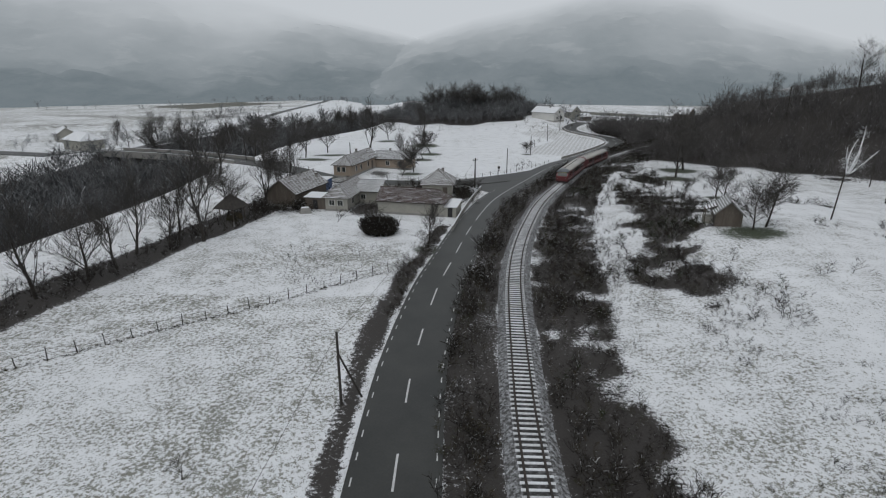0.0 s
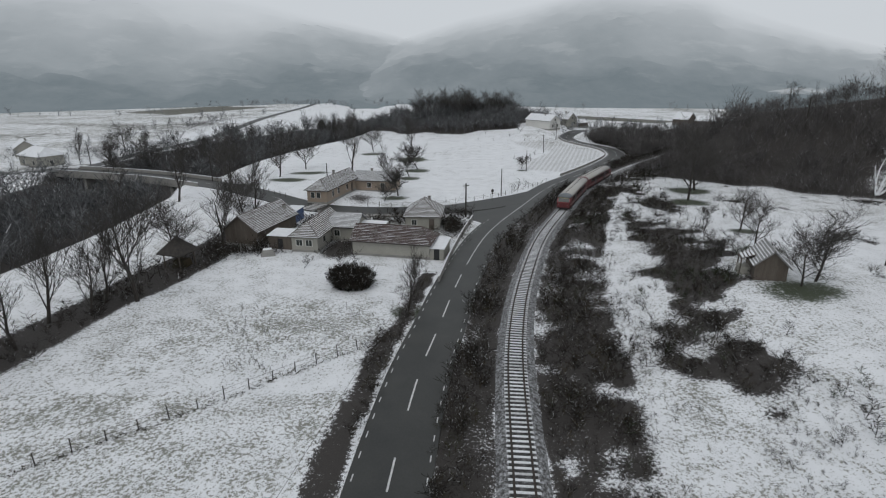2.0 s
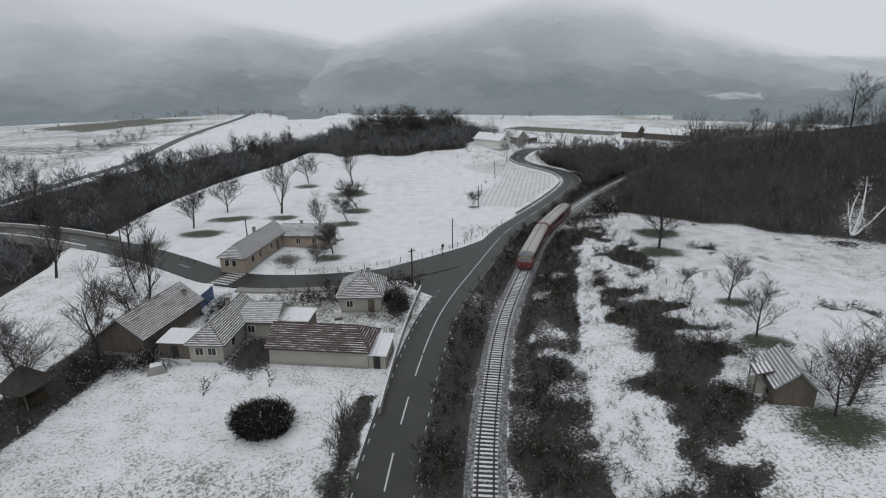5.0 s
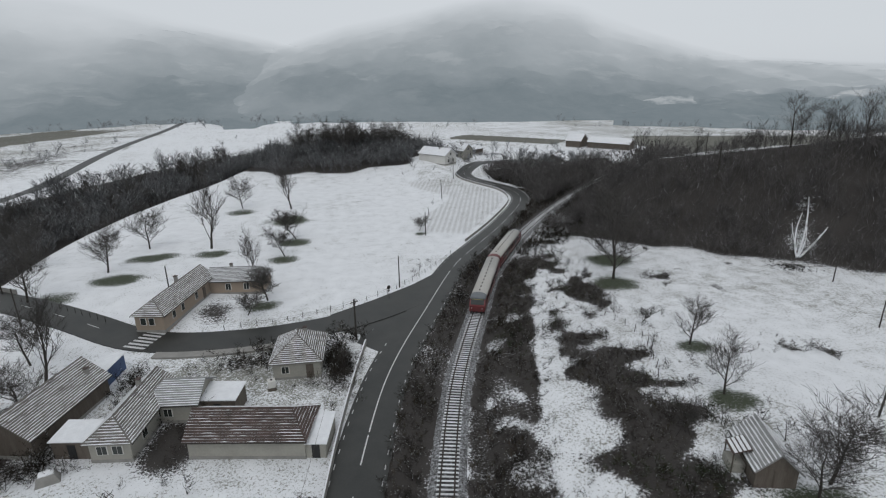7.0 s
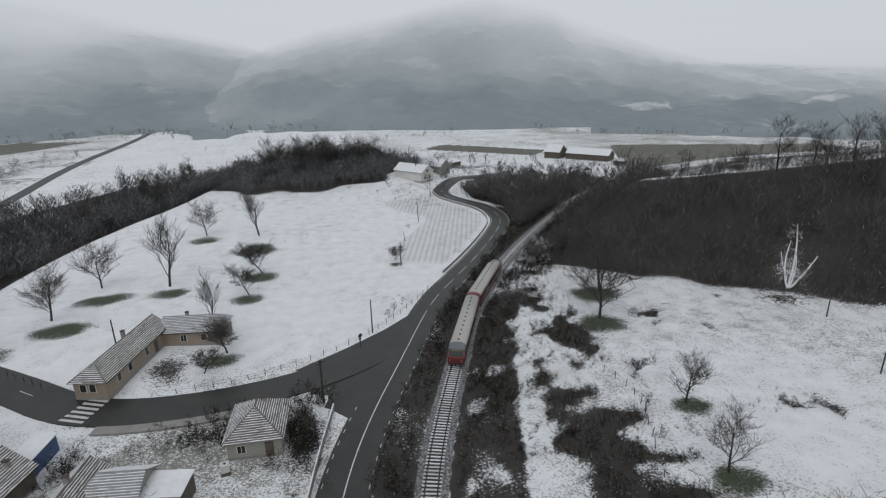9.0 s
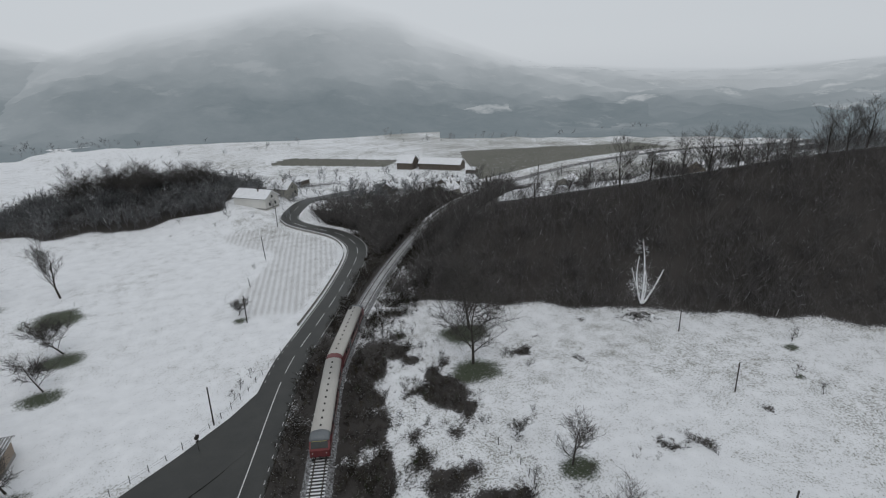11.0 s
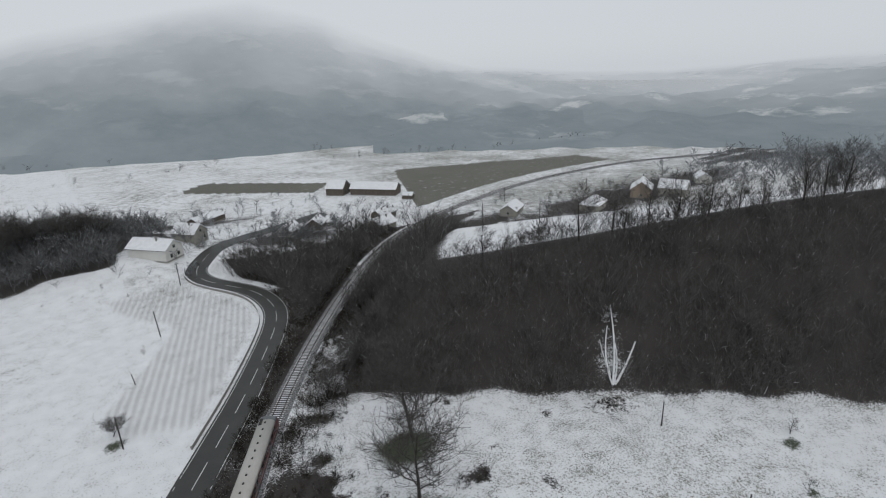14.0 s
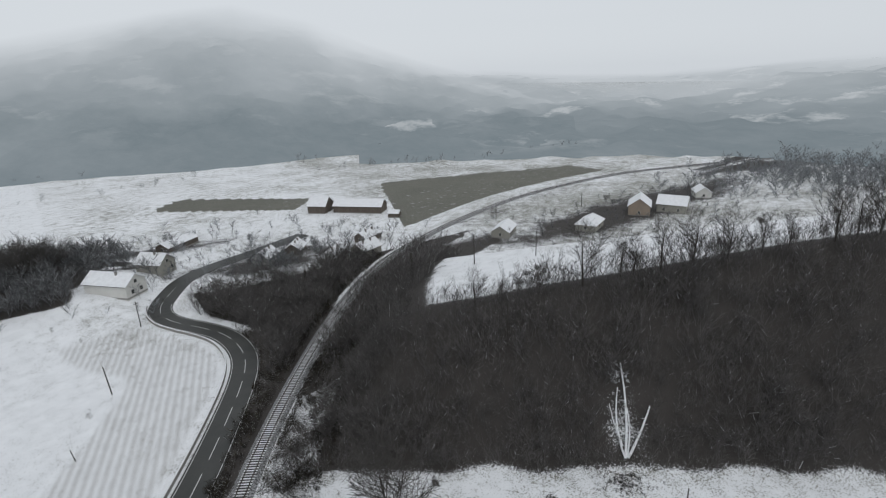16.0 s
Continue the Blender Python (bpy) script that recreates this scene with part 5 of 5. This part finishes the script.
# the open hay shelter under the hedge trees
g = thing("hay_shelter", pose(-39.0, 95.5, gz(-39, 95.5), 0, 0, -20), "open wooden hay shelter with a pyramid roof", "shelter")
for dx in (-1.5, 1.5):
    for dy in (-1.5, 1.5):
        part("post", Builder().tube((dx, dy, -0.3), (dx, dy, 2.5), 0.11, 0.1, 6), PLANK, g)
part("roof", Builder().loft([[(-2.2, -2.2, 2.35), (2.2, -2.2, 2.35), (2.2, 2.2, 2.35), (-2.2, 2.2, 2.35)], [(-2.2, -2.2, 2.5), (2.2, -2.2, 2.5), (2.2, 2.2, 2.5), (-2.2, 2.2, 2.5)], [(-0.1, -0.1, 4.9), (0.1, -0.1, 4.9), (0.1, 0.1, 4.9), (-0.1, 0.1, 4.9)]]), POLE, g, "dark plank pyramid roof")
part("beam", Builder().box((0, -1.5, 2.3), (3.2, 0.14, 0.16)), PLANK, g)
part("hay", Builder().box((0.2, 0.2, 0.5), (2.2, 2.2, 1.2), 8, 0.8), SEDGE, g, "old brown hay heap")

# ---- road markings ----
def along(line, z, s, off=0.0):
    c = np.concatenate([[0], np.cumsum(np.hypot(*np.diff(line, axis=0).T))])
    p = [np.array([np.interp(s + e, c, line[:, 0]), np.interp(s + e, c, line[:, 1])]) for e in (0, 0.5)]
    t = (p[1] - p[0]) / np.hypot(*(p[1] - p[0]))
    q = p[0] + np.array([t[1], -t[0]]) * off
    return q, t, float(np.interp(s, c, z))


def stripe(name, line, z, s, length, off, width, parent, lift=0.068):
    b = Builder()
    n = max(1, int(length / 2.0))
    rings = []
    for i in range(n + 1):
        q, t, h = along(line, z, s + length * i / n, off)
        r = np.array([t[1], -t[0]]) * width / 2
        rings.append([(*(q - r), h + lift - 0.02), (*(q + r), h + lift - 0.02), (*(q + r), h + lift), (*(q - r), h + lift)])
    part(name, b.loft(rings), PAINT, parent)


ARC = np.concatenate([[0], np.cumsum(np.hypot(*np.diff(ROAD, axis=0).T))])
S_OF = lambda y: float(ARC[np.argmin(np.abs(ROAD[:200, 1] - y) + 100 * (ARC[:200] > 362))])
s0, s1, s2 = S_OF(8), S_OF(101), S_OF(152)
s = s0
while s < s1 - 4:
    stripe("lane_dash", ROAD, ROAD_Z, s, 3.6 if s < S_OF(52) else 5.2, 0.0, 0.16, road)
    s += 9.8
stripe("centre_line", ROAD, ROAD_Z, s1, s2 - s1, 0.0, 0.16, road)
s = s2 + 3
while s < ARC[-1] - 70:
    stripe("lane_dash", ROAD, ROAD_Z, s, 6.0, 0.0, 0.15, road)
    s += 9.5
for off in (-2.85, 2.8):
    s = s0
    while s < S_OF(165):
        q, t, h = along(ROAD, ROAD_Z, s, off)
        if not (off < 0 and 124 < q[1] < 153):
            stripe("edge_dash", ROAD, ROAD_Z, s, 0.8, off, 0.10, road)
        s += 2.5
    stripe("edge_line", ROAD, ROAD_Z, S_OF(166), ARC[-1] - 80 - S_OF(166), off, 0.13, road)
SARC = np.concatenate([[0], np.cumsum(np.hypot(*np.diff(SIDE_ROAD, axis=0).T))])
for s in np.arange(60, 190, 9.0):
    stripe("lane_dash", SIDE_ROAD, SIDE_Z, float(s), 3.0, 0.0, 0.13, side_road, 0.083)
sc = float(SARC[np.argmin(np.hypot(SIDE_ROAD[:, 0] + 24.8, SIDE_ROAD[:, 1] - 131.3))])
for i in range(6):
    stripe("crossing_bar", SIDE_ROAD, SIDE_Z, sc, 3.4, -2.5 + i * 1.0, 0.5, side_road, 0.083)

# ---- roadside wall and fences ----
def wall_along(name, pts, height, thick, label, mat, step=2.0, cap=True):
    line = smooth_line(pts, step)
    w = thing(name, pose(0, 0, 0), label, "wall", kind="structure")
    for i in range(len(line) - 1):
        a, b = line[i], line[i + 1]
        za, zb = gz(*a), gz(*b)
        d = (b - a) / np.hypot(*(b - a))
        r = np.array([d[1], -d[0]]) * thick / 2
        ring = lambda p, z, top, k: [(*(p - r * k), z), (*(p + r * k), z), (*(p + r * k), top), (*(p - r * k), top)]
        part("panel", Builder().loft([ring(a + d * 0.01, za - 0.3, za + height, 1), ring(b - d * 0.01, zb - 0.3, zb + height, 1)]), mat, w)
        if cap:
            part("snow_cap", Builder().loft([ring(a, za + height, za + height + 0.05, 0.8), ring(b, zb + height, zb + height + 0.05, 0.8)]), SNOW, w)
    return w


wall_along("yard_wall", [(1.6, 88), (3.7, 100), (6.4, 113), (9.0, 123.5)], 1.0, 0.25, "low concrete yard wall with snow on its coping", CONCRETE)
bend = [tuple(along(ROAD, ROAD_Z, float(s), -4.0)[0]) for s in np.arange(S_OF(170), ARC[-1] - 75, 6.0)]
wall_along("retaining_wall", bend, 0.75, 0.3, "low dark retaining wall along the bend with snow on top", CONCRETE, 3.0)
for off in (-3.6, 3.6):
    pts = []
    for s in np.arange(88, 148, 5.0):
        q, t, h = along(SIDE_ROAD, SIDE_Z, float(s), off)
        pts.append((q, t, h))
    par = thing("bridge_parapet", pose(0, 0, 0), "snow-capped concrete bridge parapet", "parapet", kind="structure")
    for (a, t, h), (b, t2, h2) in zip(pts[:-1], pts[1:]):
        r = np.array([t[1], -t[0]]) * 0.15
        ring = lambda p, z, top: [(*(p - r), z), (*(p + r), z), (*(p + r), top), (*(p - r), top)]
        part("panel", Builder().loft([ring(a, h - 1.0, h + 0.9), ring(b, h2 - 1.0, h2 + 0.9)]), CONCRETE, par)
        part("snow_cap", Builder().loft([ring(a, h + 0.9, h + 0.98), ring(b, h2 + 0.9, h2 + 0.98)]), SNOW, par)
deck = thing("bridge", pose(0, 0, 0), "concrete road bridge over the wooded stream", "bridge", kind="structure")
rings = []
for s in np.arange(84, 152, 4.0):
    q, t, h = along(SIDE_ROAD, SIDE_Z, float(s))
    r = np.array([t[1], -t[0]])
    rings.append([(*(q - r * 3.8), h - 1.1), (*(q + r * 3.8), h - 1.1), (*(q + r * 3.8), h - 0.15), (*(q - r * 3.8), h - 0.15)])
part("deck", Builder().loft(rings), CONCRETE, deck)
for s in (100, 117, 134):
    q, t, h = along(SIDE_ROAD, SIDE_Z, float(s))
    part("pier", Builder().box((*q, h - 4.5), (1.2, 6.5, 7.0), math.degrees(math.atan2(t[1], t[0]))), CONCRETE, deck)


def fence(name, pts, gap, height, label, rails=1, seed=0, lean=0.06):
    line = smooth_line(pts, gap)
    f = thing(name, pose(0, 0, 0), label, "fence")
    rng = np.random.default_rng(seed)
    tops = []
    for x, y in line:
        z, h = gz(x, y), height * (0.75 + 0.4 * rng.random())
        tip = (x + rng.normal() * lean, y + rng.normal() * lean, z + h)
        part("post", Builder().tube((x, y, z - 0.2), tip, 0.06, 0.05, 5), POLE, f)
        tops.append((x, y, z))
    for k in range(rails):
        h = height * (0.8 - 0.35 * k)
        for a, b in zip(tops[:-1], tops[1:]):
            part("wire", Builder().tube((a[0], a[1], a[2] + h), (b[0], b[1], b[2] + h), 0.014, 0.014, 3, False), POLE, f)
    return f


fence("meadow_fence", [(-58, 28), (-46, 38.5), (-40.3, 42.6), (-31.4, 49.8), (-20.7, 57.8), (-13.5, 64.2), (-4.3, 70.7)], 2.4, 1.3, "old wooden post and wire meadow fence", 2, 1)
fence("roadside_fence", [(-54, 152.5), (-44, 146.5), (-33, 138.5)], 2.0, 1.2, "short wooden posts along the side road", 1, 2)
fence("junction_fence", [(-14, 133.6), (-2, 135.2), (8, 139.5), (16, 144.5), (24, 152.5), (33, 164)], 2.6, 1.1, "thin post and wire fence at the meadow edge", 2, 3)
fence("plateau_fence", [(88, 184), (101, 178), (116, 170), (134, 158), (158, 141)], 4.0, 1.3, "wooden fence posts on the snowy plateau", 1, 4)
fence("garden_fence", [(-9, 127), (-3, 127.5), (3.5, 125.5)], 1.6, 1.3, "thin wire garden fence with posts", 2, 5)
fence("thicket_fence", [(40.5, 89), (47.3, 103), (51.8, 113.5), (50, 124)], 2.6, 1.2, "leaning fence posts along the thicket", 1, 6, 0.15)
# grass tufts under the meadow fence
TUFT = [clump(90 + i, 0.5, 1.5, (5, 3), 2, 0.02) for i in range(4)]
fl_ = smooth_line([(-58, 28), (-46, 38.5), (-40.3, 42.6), (-31.4, 49.8), (-20.7, 57.8), (-13.5, 64.2), (-4.3, 70.7)], 0.12)
strew("fence_grass", fl_ + np.random.default_rng(2).normal(0, 0.22, fl_.shape), TUFT, SEDGE, "dry grass along the meadow fence", 31, 0.5, 1.2, "grass")


def tuft_zone(x, y):
    b, thin, grass, soil, field = covers(x, y)
    return np.clip(0.15 + 1.2 * thin, 0, 1) * (b < 0.35) * step_up(value_noise(x, y, 6, 61) + 0.4 * value_noise(x, y, 2, 62), 0.65, 1.0)


SPRIG = [clump(95 + i, 0.32, 1.8, (4, 2), 2, 0.018) for i in range(4)]
strew("meadow_grass", scatter(15000, (-48, 66, 18, 118), tuft_zone, 33), SPRIG, SEDGE, "dry grass tufts poking through the snow", 34, 0.5, 1.3, "grass")
strew("vineyard_stalks", scatter(420, (-24, -3, 64, 80), lambda x, y: ((y - 70) > 0.62 * (x + 5)) * 0.5, 35), [clump(99, 1.3, 0.4, (3, 2), 1, 0.02)], TWIG, "thin dry stalks in the garden plot", 36, 0.6, 1.1, "stalks")

# ---- poles ----
def pole(x, y, h, label, r=0.13, cross=False, strut=None, lean=(0, 0), group=""):
    p = thing("utility_pole", pose(x, y, gz(x, y), lean[0], lean[1], 0), label, "pole", group)
    part("shaft", Builder().tube((0, 0, -0.5), (0, 0, h), r, r * 0.75, 8), POLE, p)
    if cross:
        part("crossarm", Builder().box((0, 0, h - 0.5), (1.5, 0.12, 0.12), 30), POLE, p)
    for k in (-0.5, 0.5) if cross else (0.0,):
        part("insulator", Builder().tube((k * 0.86, k * 0.5, h - 0.45), (k * 0.86, k * 0.5, h - 0.15), 0.05, 0.035, 6), CONCRETE, p)
    if strut:
        part("strut", Builder().tube((*strut, -0.3), (0, 0, h * 0.72), 0.1, 0.08, 6), POLE, p)
    return p


pole(-8.3, 37.3, 6.6, "dark wooden telephone pole with a leaning strut in the meadow", strut=(1.6, 1.2))
pole(65.3, 86.5, 7.6, "leaning dark wooden pole on the snowy slope", lean=(0, 4))
pole(17.6, 146, 6.8, "dark wooden pole in the meadow beside the road")
pole(29.5, 180.4, 6.4, "dark wooden pole beside a small bare tree")
pole(42.9, 221, 6.8, "dark wooden pole by the ploughed strip", lean=(0, -3))
pole(54.0, 250.5, 7.2, "dark wooden pole at the bend", cross=True)
pole(34.5, 201.5, 2.6, "short leaning wooden post in the snow", 0.09, lean=(4, -6))
pole(7.6, 125.2, 7.2, "dark wooden pole with a crossarm at the junction", 0.18, True)
pole(103.1, 126.7, 4.8, "short dark pole at the edge of the snowy field", 0.12)
pole(101.6, 161.6, 8.5, "dark wooden pole on the crest", 0.15)
pole(128.4, 200.7, 8.5, "dark wooden pole on the plateau", 0.14)
pole(141, 190, 7.0, "thin wooden pole on the plateau", 0.12)
pole(92, 108, 5.5, "dark wooden pole in the snowy field", 0.12)
for x, y in ((-58, 157), (-47, 140), (-25.5, 147), (196, 262), (240, 250), (-120, 205)):
    pole(x, y, 7.0, "dark wooden pole along the valley road", 0.14)
lat = thing("lattice_mast", pose(112, 206.7, gz(112, 206.7), 0, 0, 20), "dark steel lattice mast beside the track", "mast")
for sx in (-0.35, 0.35):
    for sy in (-0.35, 0.35):
        part("leg", Builder().tube((sx, sy, -0.3), (sx * 0.5, sy * 0.5, 9.0), 0.06, 0.05, 4), POLE, lat)
for i in range(9):
    z = 0.5 + i
    k = 0.35 * (1 - 0.5 * z / 9)
    for a, b in (((-k, -k), (k, -k)), ((k, -k), (k, k)), ((k, k), (-k, k)), ((-k, k), (-k, -k))):
        part("brace", Builder().tube((*a, z), (*b, z + 0.9), 0.03, 0.03, 3, False), POLE, lat)
copy_thing(lat, pose(98, 243, gz(98, 243), 0, 0, 50))
sig = thing("crossing_sign", pose(14.8, 140.6, gz(14.8, 140.6), 0, 0, 35), "round road sign on a thin post seen from behind", "sign")
part("post", Builder().tube((0, 0, -0.3), (0, 0, 2.6), 0.05, 0.05, 6), POLE, sig)
part("plate", Builder().tube((0, -0.06, 2.5), (0, -0.03, 2.5), 0.42, 0.42, 14), POLE, sig, "dark back of a round plate")
part("bracket", Builder().box((0, -0.02, 1.8), (0.5, 0.04, 0.3)), POLE, sig)

# ---- overhead wires ----
for a, b in (((-8.3, 37.3), (7.6, 125.2)), ((-8.3, 37.3), (-14.0, -30.0))):
    w = Builder()
    za, zb = gz(*a) + 6.4, gz(*b) + 6.9
    pts = [(a[0] + (b[0] - a[0]) * f, a[1] + (b[1] - a[1]) * f, za + (zb - za) * f - 4.2 * f * (1 - f)) for f in np.linspace(0, 1, 22)]
    for p, q in zip(pts[:-1], pts[1:]):
        w.tube(p, q, 0.016, 0.016, 3, False)
    ob = part("overhead_wire", w, POLE)
    tagged(ob, "thin dark overhead telephone wire between poles", "wire")

# ---- fallen snowy trunks on the slope ----
fallen = thing("fallen_tree", pose(0, 0, 0), "fallen tree with snow-covered pale limbs on the slope", "fallen tree")
for a, b, r, sway in (((105.8, 138.5), (113.7, 145.7), 0.24, 0.5), ((106.2, 138.3), (113.6, 139.4), 0.26, 0.2), ((106.0, 138.8), (111.4, 144.4), 0.18, -0.6), ((106.3, 138.5), (110.8, 142.0), 0.16, 0.35), ((107.0, 139.8), (109.0, 144.3), 0.13, -0.3)):
    n = 8
    pts = []
    for k in range(n + 1):
        f = k / n
        x, y = a[0] + (b[0] - a[0]) * f + sway * math.sin(3.1 * f) * 0.7, a[1] + (b[1] - a[1]) * f - sway * math.sin(3.1 * f)
        pts.append((x, y, gz(x, y) + 0.35 + 1.1 * math.sin(2.2 * f) + 0.12 * math.sin(17 * f + 9 * r)))
    br = Builder()
    for k in range(n):
        br.tube(pts[k], pts[k + 1], r * (1 - 0.5 * k / n), r * (1 - 0.5 * (k + 1) / n), 7)
        if k > 2:
            q = pts[k]
            br.tube(q, (q[0] + 0.9 * math.sin(23 * q[1]), q[1] + 0.6 * math.cos(31 * q[0]), q[2] + 0.35), r * 0.3, r * 0.1, 5)
    part("limb", br, SNOWY_WOOD, fallen)
rng = np.random.default_rng(14)
cv, cf, k = [], [], 0
for i in range(34):
    v, f = BUSH_KINDS[i % 6]
    x, y = 112.8 + rng.normal() * 1.0, 145.2 + rng.normal() * 0.9
    cv.append(v * 0.46 + np.array([x, y, gz(x, y) + 0.4]))
    cf.append(f + k)
    k += len(v)
part("snowy_crown", array_mesh("snowy_crown", np.concatenate(cv), np.concatenate(cf), SNOWY_WOOD), SNOWY_WOOD, fallen, "tangle of snow-covered twigs")
heap = thing("brushwood_heap", pose(102.2, 136.2, gz(102.2, 136.2)), "heap of grey cut branches half under snow", "branches")
hv, hf, k = [], [], 0
rng = np.random.default_rng(12)
for i in range(160):
    v, f = TUFT[i % 4]
    hv.append(v * 2.0 + np.array([rng.normal() * 2.2, rng.normal() * 1.3, 0]) @ np.array([[0.8, -0.6, 0], [0.6, 0.8, 0], [0, 0, 1]]))
    hf.append(f + k)
    k += len(v)
part("branchwork", array_mesh("branchwork", np.concatenate(hv), np.concatenate(hf), TWIG), TWIG, heap)
well = thing("water_tank", pose(-4.7, 113.4, gz(-4.7, 113.4), 0, 0, 10), "pale plastic water tank in a cage beside the hut", "tank")
part("tank", Builder().box((0, 0, 0.95), (1.0, 1.0, 1.0)), PLASTER_WHITE, well)
part("pallet", Builder().box((0, 0, 0.12), (1.1, 1.1, 0.5)), PLANK, well)
part("cap", Builder().tube((0, 0, 1.45), (0, 0, 1.55), 0.15, 0.15, 8), DARK, well)
heap2 = thing("junk_heap", pose(-26.8, 100.6, gz(-26.8, 100.6)), "covered heap of scrap under snow", "heap")
part("cover", Builder().box((0, 0, 0.5), (2.4, 1.6, 1.2), 20, 0.6), CONCRETE, heap2)
part("snow", Builder().box((0, 0, 1.12), (1.5, 1.0, 0.12), 20, 0.8), SNOW, heap2)

# ---- sleepers ----
sl = Builder().box((0, 0, 0.40), (2.4, 0.24, 0.12), 0, 0.94).mesh("sleeper", SLEEPER)
total = float(RAIL_ARC[-1])
near, rest, k = [], Builder(), 0
s = float(RAIL_ARC[np.argmin(np.hypot(RAILWAY[:, 0] - 6, RAILWAY[:, 1] - 18))])
while s < total - 300:
    p, q = arc_place(RAILWAY, s), arc_place(RAILWAY, s + 0.5)
    yaw = math.degrees(math.atan2(q.y - p.y, q.x - p.x)) - 90
    if k < 300:
        o = new("sleeper", sl)
        o.matrix_basis, o.parent = pose(p.x, p.y, 0, 0, 0, yaw), track
    else:
        rest.box((p.x, p.y, 0.40), (2.4, 0.24, 0.12), yaw, 0.94)
    k += 1
    s += 0.62
tagged(part("far_sleepers", rest, SLEEPER, track), "snowy sleepers farther along the track", kind="stuff")
